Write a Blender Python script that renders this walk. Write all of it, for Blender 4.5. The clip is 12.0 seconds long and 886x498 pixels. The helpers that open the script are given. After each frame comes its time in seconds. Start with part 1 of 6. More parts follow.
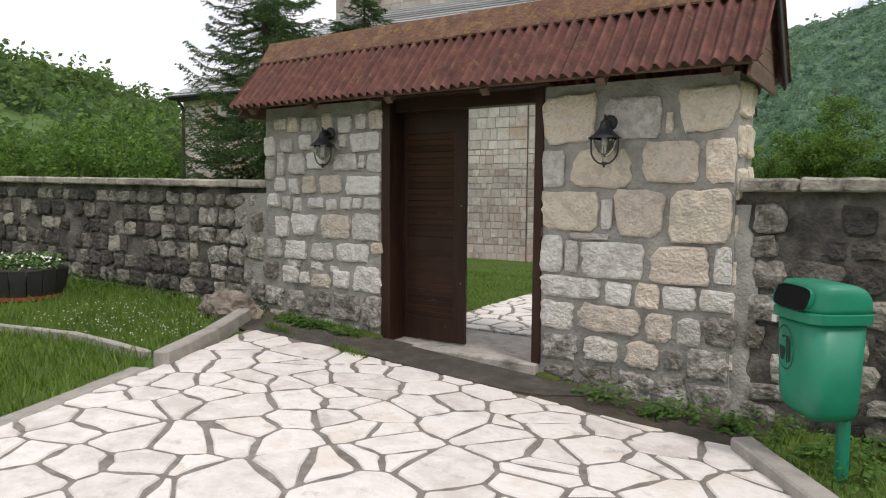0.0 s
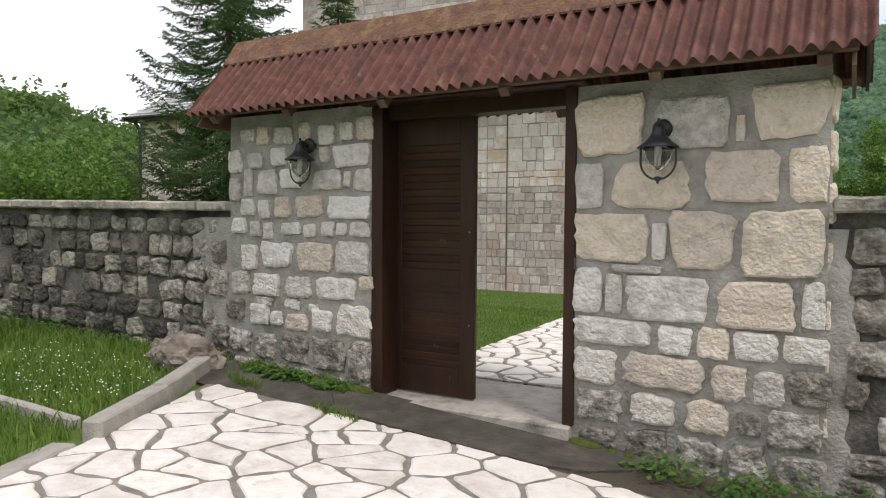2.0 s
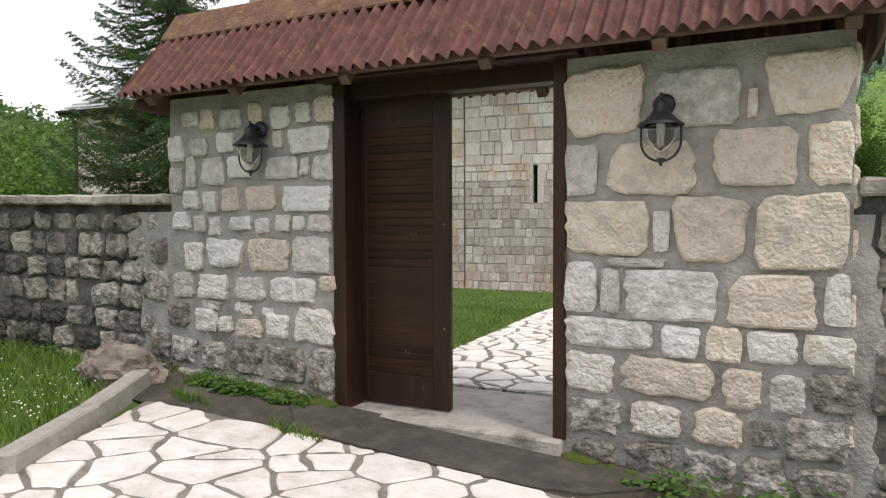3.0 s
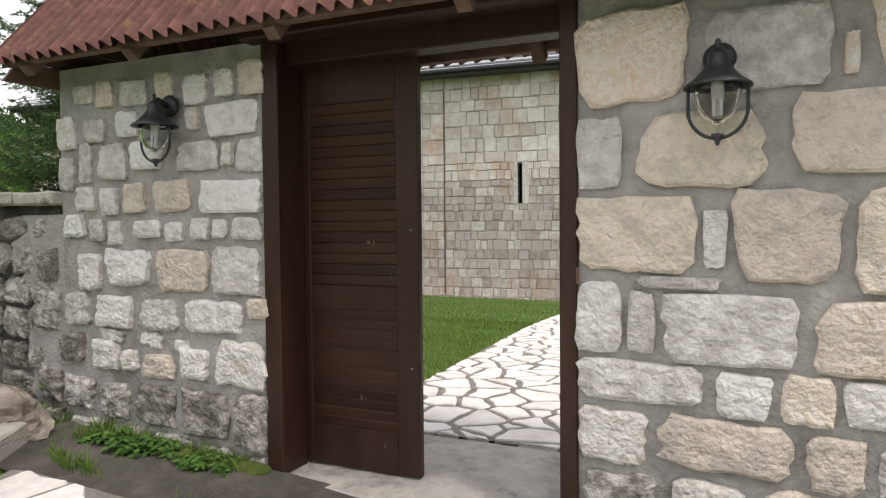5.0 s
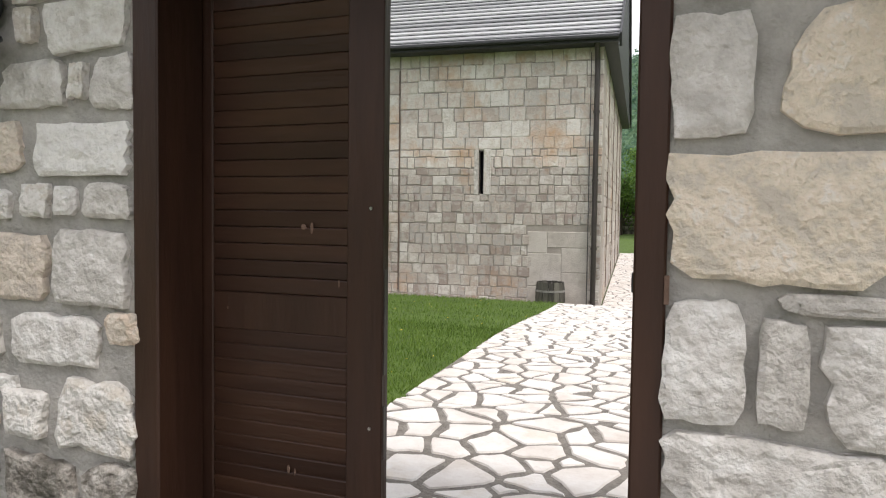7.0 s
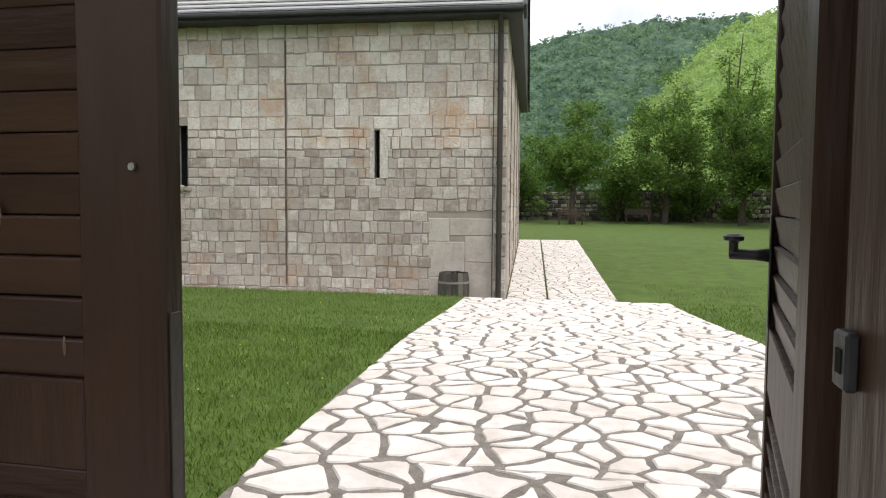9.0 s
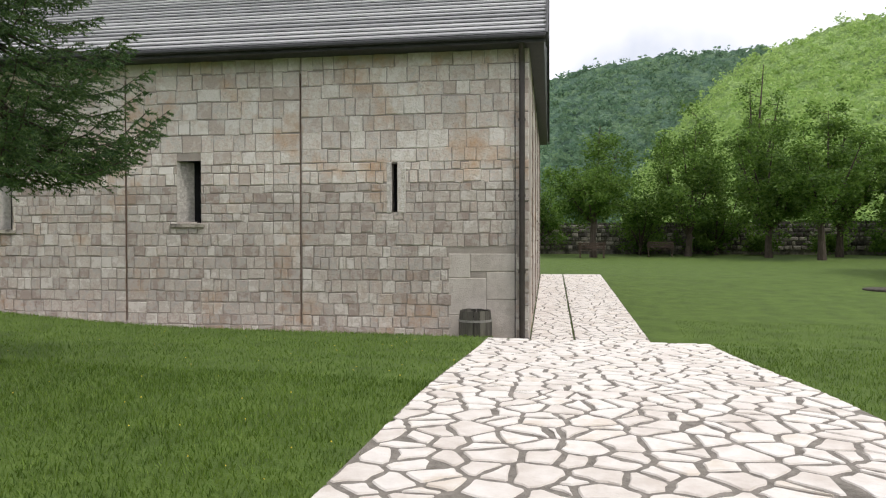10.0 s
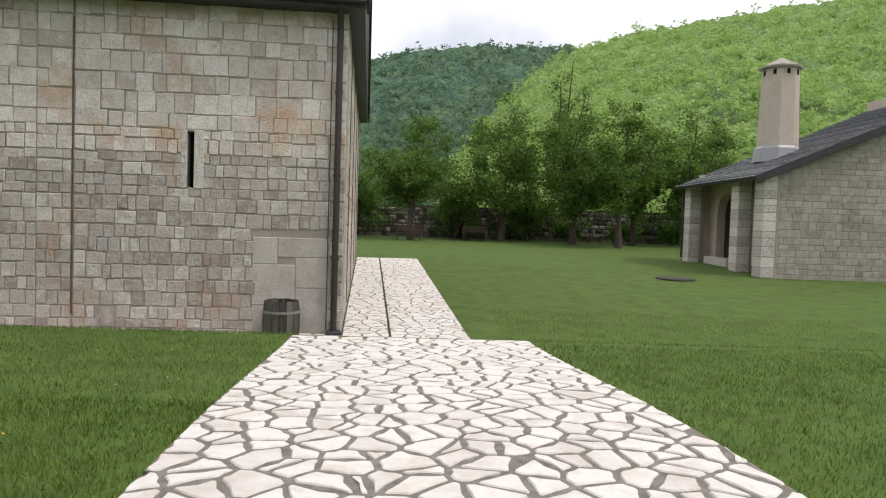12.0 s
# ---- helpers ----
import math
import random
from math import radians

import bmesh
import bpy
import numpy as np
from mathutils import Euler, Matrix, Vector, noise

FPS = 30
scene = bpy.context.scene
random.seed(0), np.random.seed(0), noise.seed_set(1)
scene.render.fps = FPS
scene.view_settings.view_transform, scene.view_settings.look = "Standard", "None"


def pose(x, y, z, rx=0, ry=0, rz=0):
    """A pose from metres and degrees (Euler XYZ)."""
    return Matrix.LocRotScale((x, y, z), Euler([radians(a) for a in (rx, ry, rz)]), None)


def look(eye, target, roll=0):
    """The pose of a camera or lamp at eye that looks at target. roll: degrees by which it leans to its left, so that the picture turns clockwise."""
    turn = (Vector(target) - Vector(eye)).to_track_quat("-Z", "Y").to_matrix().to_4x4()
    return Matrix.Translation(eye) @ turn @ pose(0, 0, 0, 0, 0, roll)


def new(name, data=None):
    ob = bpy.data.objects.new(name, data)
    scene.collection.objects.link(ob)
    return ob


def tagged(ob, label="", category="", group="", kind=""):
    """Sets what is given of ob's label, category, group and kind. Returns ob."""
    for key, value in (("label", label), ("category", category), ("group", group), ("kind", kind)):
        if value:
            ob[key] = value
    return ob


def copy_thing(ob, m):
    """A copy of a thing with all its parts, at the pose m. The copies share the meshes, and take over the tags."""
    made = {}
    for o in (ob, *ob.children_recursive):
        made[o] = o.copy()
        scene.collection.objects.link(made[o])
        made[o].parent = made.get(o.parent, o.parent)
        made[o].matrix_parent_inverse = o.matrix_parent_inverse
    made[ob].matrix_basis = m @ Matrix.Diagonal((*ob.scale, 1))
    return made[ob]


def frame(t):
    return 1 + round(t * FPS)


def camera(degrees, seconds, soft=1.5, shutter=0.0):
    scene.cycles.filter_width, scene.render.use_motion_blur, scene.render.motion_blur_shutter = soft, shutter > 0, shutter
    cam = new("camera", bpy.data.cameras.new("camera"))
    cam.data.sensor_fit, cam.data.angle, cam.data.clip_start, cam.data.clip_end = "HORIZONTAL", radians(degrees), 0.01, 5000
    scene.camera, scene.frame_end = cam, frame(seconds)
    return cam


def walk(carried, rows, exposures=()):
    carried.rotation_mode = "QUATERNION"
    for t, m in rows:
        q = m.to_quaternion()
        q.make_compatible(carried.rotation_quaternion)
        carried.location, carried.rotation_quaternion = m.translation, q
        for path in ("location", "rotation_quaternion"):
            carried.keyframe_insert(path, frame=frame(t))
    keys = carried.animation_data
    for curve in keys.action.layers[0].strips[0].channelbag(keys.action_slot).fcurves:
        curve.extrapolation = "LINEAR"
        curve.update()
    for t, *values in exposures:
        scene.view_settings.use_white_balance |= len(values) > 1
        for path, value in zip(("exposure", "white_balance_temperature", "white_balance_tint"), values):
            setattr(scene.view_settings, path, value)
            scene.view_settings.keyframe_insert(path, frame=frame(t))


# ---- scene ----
cam = camera(64.6, 12.0, soft=1.15)
PATH = [
    (0, (3.141, -5.085, 1.333), (2.048, -3.417, 1.186), 0.5),
    (0.5, (2.878, -4.93, 1.328), (1.767, -3.273, 1.19), 0.8),
    (1, (2.675, -4.755, 1.316), (1.621, -3.059, 1.203), 0.5),
    (1.5, (2.522, -4.536, 1.324), (1.419, -2.871, 1.223), 0.7),
    (2, (2.295, -4.337, 1.314), (1.286, -2.612, 1.243), 0.4),
    (2.5, (2.087, -4.179, 1.284), (1.215, -2.381, 1.218), -0.1),
    (2.7, (2.015, -4.076, 1.277), (1.116, -2.291, 1.204), -0.2),
    (4.3, (1.543, -3.279, 1.266), (0.764, -1.44, 1.163), -0.3),
    (4.5, (1.523, -3.138, 1.268), (0.667, -1.333, 1.17), -0.4),
    (5, (1.462, -2.86, 1.285), (0.62, -1.047, 1.213), -0.5),
    (5.5, (1.294, -2.613, 1.278), (0.604, -0.736, 1.238), 0.3),
    (6, (1.149, -2.308, 1.256), (0.447, -0.436, 1.203), 0.4),
    (6.5, (1.026, -2.024, 1.263), (0.203, -0.203, 1.177), 0.4),
    (6.7, (0.942, -1.905, 1.25), (0.172, -0.06, 1.163), 0.4),
    (8.3, (0.566, -1.064, 1.207), (-0.022, 0.845, 1.107), 1.8),
    (8.5, (0.507, -0.94, 1.217), (0.043, 1.002, 1.102), 1.8),
    (9, (0.442, -0.587, 1.208), (0.019, 1.364, 1.084), 0.4),
    (9.5, (0.372, -0.315, 1.2), (-0.105, 1.627, 1.167), -0.1),
    (10, (0.28, -0.038, 1.223), (-0.195, 1.905, 1.196), -0.1),
    (10.5, (0.262, 0.33, 1.23), (-0.542, 2.161, 1.195), -1.0),
    (11, (0.303, 0.588, 1.283), (-0.522, 2.409, 1.224), -0.5),
    (11.5, (0.258, 0.756, 1.3), (-0.169, 2.708, 1.22), 1.2),
    (12, (0.227, 0.961, 1.317), (0.265, 2.959, 1.238), 1.8),
]
walk(cam, [(t, look(eye, target, roll)) for t, eye, target, roll in PATH], [(0.0, -0.25, 6500, 13), (2.5, -0.05, 6500, 13), (5.5, 0.12, 6500, 14), (8.5, 0.1, 6500, 13), (9.5, -0.08, 6500, 13), (12.0, -0.24, 6500, 13)])


# ---- world, sun, exposure ----
world = bpy.data.worlds.new("sky")
scene.world = world
world.use_nodes = True
wn, wl = world.node_tree.nodes, world.node_tree.links
sky = wn.new("ShaderNodeTexSky")
sky.sky_type, sky.sun_disc = "NISHITA", False
SUN_EL, SUN_AZ = radians(56), radians(112)
sky.sun_elevation, sky.sun_rotation = SUN_EL, SUN_AZ
sky_dim = wn.new("ShaderNodeMix")
sky_dim.data_type, sky_dim.blend_type = "RGBA", "MULTIPLY"
sky_dim.inputs[0].default_value = 1.0
sky_dim.inputs[7].default_value = (0.13, 0.13, 0.13, 1)
wl.new(sky.outputs[0], sky_dim.inputs[6])
wco = wn.new("ShaderNodeTexCoord")
cloud = wn.new("ShaderNodeTexNoise")
cloud.inputs["Scale"].default_value, cloud.inputs["Detail"].default_value = 2.2, 6
wl.new(wco.outputs["Generated"], cloud.inputs["Vector"])
cloud_ramp = wn.new("ShaderNodeValToRGB")
cloud_ramp.color_ramp.elements[0].position, cloud_ramp.color_ramp.elements[0].color = 0.26, (0.18, 0.18, 0.18, 1)
cloud_ramp.color_ramp.elements[1].position, cloud_ramp.color_ramp.elements[1].color = 0.46, (1, 1, 1, 1)
wl.new(cloud.outputs[0], cloud_ramp.inputs[0])
sky_mix = wn.new("ShaderNodeMix")
sky_mix.data_type = "RGBA"
sky_mix.inputs[7].default_value = (1.3, 1.32, 1.37, 1)
wl.new(cloud_ramp.outputs[0], sky_mix.inputs[0])
wl.new(sky_dim.outputs[2], sky_mix.inputs[6])
wl.new(sky_mix.outputs[2], wn["Background"].inputs[0])
wn["Background"].inputs[1].default_value = 1.0
sun_data = bpy.data.lights.new("sun", "SUN")
sun_data.energy, sun_data.angle, sun_data.color = 1.9, radians(10), (1.0, 0.95, 0.87)
sun = new("sun", sun_data)
sun.matrix_world = look((0, 0, 30), (-math.sin(SUN_AZ) * math.cos(SUN_EL), -math.cos(SUN_AZ) * math.cos(SUN_EL), 30 - math.sin(SUN_EL)))


# ---- materials ----
def node_material(name, colours, scale=8.0, rough=0.8, metal=0.0, bump=0.3, bump_scale=60.0, vary=0.0, stain=None, stain_scale=1.2, stain_range=(0.5, 0.7), stretch=(1, 1, 1), leafy=0.0, cells=0.0, cell_mix=0.0, depth=0.02, gloss=0.5):
    """Principled material: a noise runs through the colours, a random tone for each piece, a large stain and a fine bump."""
    m = bpy.data.materials.new(name)
    m.use_nodes = True
    n, l = m.node_tree.nodes, m.node_tree.links
    bsdf = n["Principled BSDF"]
    geo = n.new("ShaderNodeNewGeometry")
    mapping = n.new("ShaderNodeMapping")
    mapping.inputs["Scale"].default_value = stretch
    l.new(geo.outputs["Position"], mapping.inputs["Vector"])
    tex = n.new("ShaderNodeTexNoise")
    tex.inputs["Scale"].default_value, tex.inputs["Detail"].default_value, tex.inputs["Roughness"].default_value = scale, 6, 0.65
    l.new(mapping.outputs[0], tex.inputs["Vector"])
    ramp = n.new("ShaderNodeValToRGB")
    es = ramp.color_ramp.elements
    while len(es) < len(colours):
        es.new(0.5)
    for i, c in enumerate(colours):
        es[i].position, es[i].color = 0.28 + 0.44 * i / max(1, len(colours) - 1), (*c, 1)
    fac = tex.outputs[0]
    if vary:
        info = n.new("ShaderNodeObjectInfo")
        add = n.new("ShaderNodeMath")
        add.operation = "ADD"
        l.new(info.outputs["Random"], add.inputs[0])
        l.new(geo.outputs["Random Per Island"], add.inputs[1])
        fract = n.new("ShaderNodeMath")
        fract.operation = "FRACT"
        l.new(add.outputs[0], fract.inputs[0])
        mad = n.new("ShaderNodeMath")
        mad.operation = "MULTIPLY_ADD"
        mad.inputs[1].default_value = vary
        l.new(fract.outputs[0], mad.inputs[0])
        sub = n.new("ShaderNodeMath")
        sub.operation = "SUBTRACT"
        sub.inputs[1].default_value = vary / 2
        l.new(tex.outputs[0], sub.inputs[0])
        l.new(sub.outputs[0], mad.inputs[2])
        fac = mad.outputs[0]
    if cells:
        vor = n.new("ShaderNodeTexVoronoi")
        vor.inputs["Scale"].default_value = cells
        l.new(geo.outputs["Position"], vor.inputs["Vector"])
        grey = n.new("ShaderNodeSeparateColor")
        l.new(vor.outputs["Color"], grey.inputs[0])
        cm = n.new("ShaderNodeMix")
        cm.inputs[0].default_value = cell_mix
        l.new(fac, cm.inputs[2])
        l.new(grey.outputs[0], cm.inputs[3])
        fac = cm.outputs[0]
    l.new(fac, ramp.inputs[0])
    colour = ramp.outputs[0]
    if stain:
        st = n.new("ShaderNodeTexNoise")
        st.inputs["Scale"].default_value, st.inputs["Detail"].default_value, st.inputs["Roughness"].default_value = stain_scale, 8, 0.7
        l.new(geo.outputs["Position"], st.inputs["Vector"])
        sr = n.new("ShaderNodeMapRange")
        sr.inputs[1].default_value, sr.inputs[2].default_value = stain_range
        l.new(st.outputs[0], sr.inputs[0])
        mix = n.new("ShaderNodeMix")
        mix.data_type = "RGBA"
        mix.inputs[7].default_value = (*stain, 1)
        l.new(sr.outputs[0], mix.inputs[0])
        l.new(colour, mix.inputs[6])
        colour = mix.outputs[2]
    l.new(colour, bsdf.inputs["Base Color"])
    bsdf.inputs["Roughness"].default_value, bsdf.inputs["Metallic"].default_value = rough, metal
    bsdf.inputs["Specular IOR Level"].default_value = gloss
    if leafy:
        bsdf.inputs["Transmission Weight"].default_value = 0.0
        bsdf.inputs["Subsurface Weight"].default_value = 0.0
        tr = n.new("ShaderNodeBsdfTranslucent")
        l.new(colour, tr.inputs[0])
        ms = n.new("ShaderNodeMixShader")
        ms.inputs[0].default_value = leafy
        l.new(bsdf.outputs[0], ms.inputs[1])
        l.new(tr.outputs[0], ms.inputs[2])
        l.new(ms.outputs[0], n["Material Output"].inputs[0])
    if bump:
        fine = n.new("ShaderNodeTexNoise")
        fine.inputs["Scale"].default_value, fine.inputs["Detail"].default_value = bump_scale, 6
        l.new(mapping.outputs[0], fine.inputs["Vector"])
        b = n.new("ShaderNodeBump")
        b.inputs["Strength"].default_value, b.inputs["Distance"].default_value = bump, depth
        l.new(fine.outputs[0], b.inputs["Height"])
        l.new(b.outputs[0], bsdf.inputs["Normal"])
    return m


M_MORTAR = node_material("mortar", [(0.22, 0.21, 0.19), (0.335, 0.32, 0.295), (0.43, 0.41, 0.375)], 5, 0.95, bump=0.8, bump_scale=45, stain=(0.16, 0.15, 0.13), stain_scale=1.4, stain_range=(0.56, 0.72))
M_DARK_MORTAR = node_material("dark mortar", [(0.07, 0.062, 0.054), (0.15, 0.137, 0.12), (0.27, 0.25, 0.22)], 4, 0.95, bump=0.9, bump_scale=40, stain=(0.03, 0.028, 0.025), stain_scale=1.8, stain_range=(0.45, 0.62))
M_PALE_STONE = node_material("pale limestone", [(0.42, 0.395, 0.36), (0.53, 0.5, 0.46), (0.64, 0.61, 0.57), (0.7, 0.675, 0.635), (0.58, 0.53, 0.465)], 15, 0.9, bump=1.0, bump_scale=44, depth=0.028, vary=0.4, stain=(0.34, 0.31, 0.275), stain_scale=7, stain_range=(0.58, 0.74))
M_WARM_STONE = node_material("warm limestone", [(0.56, 0.5, 0.42), (0.66, 0.58, 0.465), (0.72, 0.62, 0.5), (0.73, 0.675, 0.6), (0.68, 0.55, 0.41), (0.74, 0.675, 0.59), (0.69, 0.53, 0.37)], 11, 0.9, bump=1.0, bump_scale=44, depth=0.028, vary=0.35, stain=(0.46, 0.41, 0.34), stain_scale=6, stain_range=(0.58, 0.76))
M_DARK_STONE = node_material("weathered dark stone", [(0.07, 0.062, 0.055), (0.14, 0.127, 0.11), (0.24, 0.22, 0.19), (0.38, 0.35, 0.3)], 5, 0.95, bump=1.0, bump_scale=26, depth=0.05, vary=0.7, stain=(0.035, 0.033, 0.03), stain_scale=2.2, stain_range=(0.5, 0.66))
M_PINK_STONE = node_material("pinkish limestone", [(0.5, 0.44, 0.38), (0.6, 0.515, 0.43), (0.66, 0.585, 0.5), (0.62, 0.5, 0.395), (0.68, 0.64, 0.585)], 12, 0.9, bump=1.0, bump_scale=44, depth=0.028, vary=0.4, stain=(0.4, 0.36, 0.32), stain_scale=5, stain_range=(0.56, 0.74))
M_GREY_STONE = node_material("dressed white limestone", [(0.46, 0.435, 0.4), (0.58, 0.55, 0.515), (0.7, 0.68, 0.65), (0.75, 0.73, 0.69)], 14, 0.9, bump=1.0, bump_scale=34, depth=0.03, vary=0.3, stain=(0.38, 0.35, 0.31), stain_scale=6, stain_range=(0.6, 0.76))
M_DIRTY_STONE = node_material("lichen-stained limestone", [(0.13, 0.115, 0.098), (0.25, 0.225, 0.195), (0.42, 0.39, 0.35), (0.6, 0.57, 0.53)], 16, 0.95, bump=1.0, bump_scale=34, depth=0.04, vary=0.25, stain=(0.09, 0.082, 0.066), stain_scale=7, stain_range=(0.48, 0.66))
M_COPING = node_material("lichen coping stone", [(0.22, 0.2, 0.17), (0.38, 0.35, 0.3), (0.5, 0.46, 0.4)], 9, 0.95, bump=0.9, bump_scale=40, vary=0.3, stain=(0.08, 0.075, 0.065), stain_scale=6, stain_range=(0.52, 0.68))
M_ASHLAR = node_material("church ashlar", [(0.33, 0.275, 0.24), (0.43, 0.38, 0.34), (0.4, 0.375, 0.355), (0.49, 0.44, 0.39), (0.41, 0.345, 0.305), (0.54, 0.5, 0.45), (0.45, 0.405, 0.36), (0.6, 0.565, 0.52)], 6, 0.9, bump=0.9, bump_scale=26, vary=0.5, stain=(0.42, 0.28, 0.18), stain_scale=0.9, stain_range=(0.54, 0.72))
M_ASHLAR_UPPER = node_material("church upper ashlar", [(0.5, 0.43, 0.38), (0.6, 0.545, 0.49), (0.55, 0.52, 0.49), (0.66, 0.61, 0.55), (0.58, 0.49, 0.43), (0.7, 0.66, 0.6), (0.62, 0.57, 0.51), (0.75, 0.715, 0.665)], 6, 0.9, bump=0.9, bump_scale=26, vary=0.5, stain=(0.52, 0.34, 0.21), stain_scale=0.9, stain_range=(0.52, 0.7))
M_ASHLAR_JOINT = node_material("church mortar joint", [(0.28, 0.245, 0.215), (0.4, 0.36, 0.32)], 3, 0.95, bump=0.5, bump_scale=40)
M_SLAB = node_material("pale repair slab", [(0.4, 0.36, 0.32), (0.5, 0.455, 0.41), (0.56, 0.52, 0.47)], 4, 0.9, bump=0.5, bump_scale=40, vary=0.2, stain=(0.33, 0.29, 0.25), stain_scale=2.5, stain_range=(0.55, 0.75))
M_PAVING = node_material("white paving stone", [(0.6, 0.54, 0.485), (0.7, 0.65, 0.6), (0.78, 0.745, 0.705), (0.68, 0.61, 0.53)], 3, 0.75, bump=0.6, bump_scale=16, vary=0.26, stain=(0.5, 0.44, 0.39), stain_scale=5, stain_range=(0.6, 0.8))
M_PAVING_OLD = node_material("walked paving stone", [(0.57, 0.52, 0.475), (0.67, 0.62, 0.58), (0.75, 0.71, 0.67), (0.68, 0.615, 0.55)], 5, 0.7, bump=0.8, bump_scale=14, vary=0.3, stain=(0.36, 0.33, 0.3), stain_scale=6, stain_range=(0.57, 0.76))
M_BED = node_material("paving joint mortar", [(0.13, 0.115, 0.098), (0.22, 0.2, 0.172), (0.31, 0.282, 0.248)], 9, 0.95, bump=0.9, bump_scale=60)
M_CONCRETE = node_material("worn concrete", [(0.26, 0.235, 0.205), (0.4, 0.365, 0.325), (0.5, 0.46, 0.41)], 5, 0.92, bump=0.6, bump_scale=50, stain=(0.12, 0.115, 0.09), stain_scale=3, stain_range=(0.52, 0.7))
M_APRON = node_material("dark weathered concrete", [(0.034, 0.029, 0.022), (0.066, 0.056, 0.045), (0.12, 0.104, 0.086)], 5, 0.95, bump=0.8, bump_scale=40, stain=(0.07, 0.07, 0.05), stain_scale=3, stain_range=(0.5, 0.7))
M_SOIL = node_material("damp soil", [(0.045, 0.035, 0.026), (0.08, 0.064, 0.048), (0.06, 0.07, 0.03)], 9, 1.0, bump=1.0, bump_scale=60)
M_KERB = node_material("kerb concrete", [(0.27, 0.25, 0.22), (0.4, 0.375, 0.335)], 8, 0.92, bump=0.5, bump_scale=70, stain=(0.22, 0.2, 0.17), stain_scale=5, stain_range=(0.55, 0.75))
M_GRASS_SOIL = node_material("lawn", [(0.048, 0.084, 0.01), (0.073, 0.125, 0.015), (0.102, 0.163, 0.023)], 2.2, 1.0, bump=1.0, bump_scale=35, stain=(0.12, 0.1, 0.06), stain_scale=0.5, stain_range=(0.66, 0.85))
M_BLADE = node_material("grass blade", [(0.075, 0.14, 0.015), (0.118, 0.2, 0.024), (0.17, 0.26, 0.038)], 0.8, 0.6, bump=0, vary=0.5, leafy=0.3)
M_WEED = node_material("weed leaf", [(0.035, 0.085, 0.014), (0.065, 0.15, 0.022), (0.11, 0.21, 0.036)], 2.0, 0.55, bump=0, vary=0.6, leafy=0.3)
M_MOSS = node_material("moss", [(0.05, 0.08, 0.01), (0.12, 0.15, 0.02)], 20, 1.0, bump=1.0, bump_scale=120)
M_DOOR = node_material("dark brown stained wood", [(0.022, 0.0098, 0.0062), (0.034, 0.0155, 0.0096), (0.05, 0.023, 0.0135)], 5, 0.45, gloss=0.3, bump=0.25, bump_scale=30, stretch=(1, 1, 0.15), stain=(0.055, 0.028, 0.015), stain_scale=3, stain_range=(0.64, 0.8))
M_DOOR_SLAT = node_material("dark brown door slat", [(0.022, 0.0098, 0.0062), (0.036, 0.0165, 0.01), (0.054, 0.0255, 0.0145)], 6, 0.43, gloss=0.3, bump=0.25, bump_scale=30, stretch=(0.15, 1, 1), vary=0.15, stain=(0.06, 0.03, 0.016), stain_scale=3, stain_range=(0.66, 0.8))
M_SHEET = node_material("red corrugated roof sheet", [(0.05, 0.02, 0.015), (0.11, 0.039, 0.029), (0.18, 0.07, 0.052)], 7, 0.8, bump=0.5, bump_scale=40, stain=(0.2, 0.125, 0.05), stain_scale=9, stain_range=(0.57, 0.72))
M_RIDGE = node_material("lichened ridge cap", [(0.09, 0.042, 0.028), (0.15, 0.075, 0.046), (0.22, 0.13, 0.08)], 9, 0.9, bump=0.7, bump_scale=40, stain=(0.28, 0.17, 0.045), stain_scale=12, stain_range=(0.53, 0.7))
M_OLD_WOOD = node_material("old timber", [(0.07, 0.04, 0.028), (0.14, 0.085, 0.06), (0.2, 0.13, 0.095)], 6, 0.85, bump=0.6, bump_scale=30, stretch=(1, 0.2, 1))
M_BLACK_METAL = node_material("black painted metal", [(0.012, 0.013, 0.015), (0.025, 0.027, 0.03)], 12, 0.45, metal=0.0, bump=0.1, bump_scale=80)
M_BULB = node_material("white lamp tube", [(0.75, 0.74, 0.7), (0.82, 0.81, 0.78)], 10, 0.3, bump=0)
M_GREEN = node_material("green plastic", [(0.008, 0.17, 0.095), (0.011, 0.215, 0.125), (0.015, 0.26, 0.155)], 2, 0.42, bump=0.06, bump_scale=120)
M_BLACK = node_material("black print", [(0.008, 0.02, 0.014), (0.01, 0.03, 0.02)], 10, 0.6, bump=0)
M_ROOF_SLAT = node_material("grey roof board", [(0.33, 0.335, 0.345), (0.43, 0.435, 0.445), (0.54, 0.545, 0.55)], 4, 0.4, bump=0.4, bump_scale=25, vary=0.6, stretch=(0.3, 1, 1))
M_SLATE = node_material("dark slate board", [(0.1, 0.107, 0.12), (0.18, 0.188, 0.205), (0.28, 0.288, 0.305)], 4, 0.22, bump=0.3, bump_scale=25, vary=0.3)
# Grey rubble of the annex gable, its tone lowered for the shade there.
M_ANNEX = node_material("shade-toned grey rubble", [(0.26, 0.235, 0.205), (0.33, 0.3, 0.265), (0.38, 0.35, 0.31), (0.43, 0.4, 0.355)], 5, 0.95, bump=0.9, bump_scale=26, vary=0.25, stain=(0.12, 0.105, 0.09), stain_scale=0.8, stain_range=(0.55, 0.75))
M_DARK_ROOF = node_material("dark roof edge", [(0.02, 0.021, 0.024), (0.045, 0.046, 0.05)], 6, 0.6, bump=0.3, bump_scale=30)
M_PIPE = node_material("dark bronze downpipe", [(0.028, 0.022, 0.02), (0.05, 0.04, 0.035)], 6, 0.45, bump=0.1)
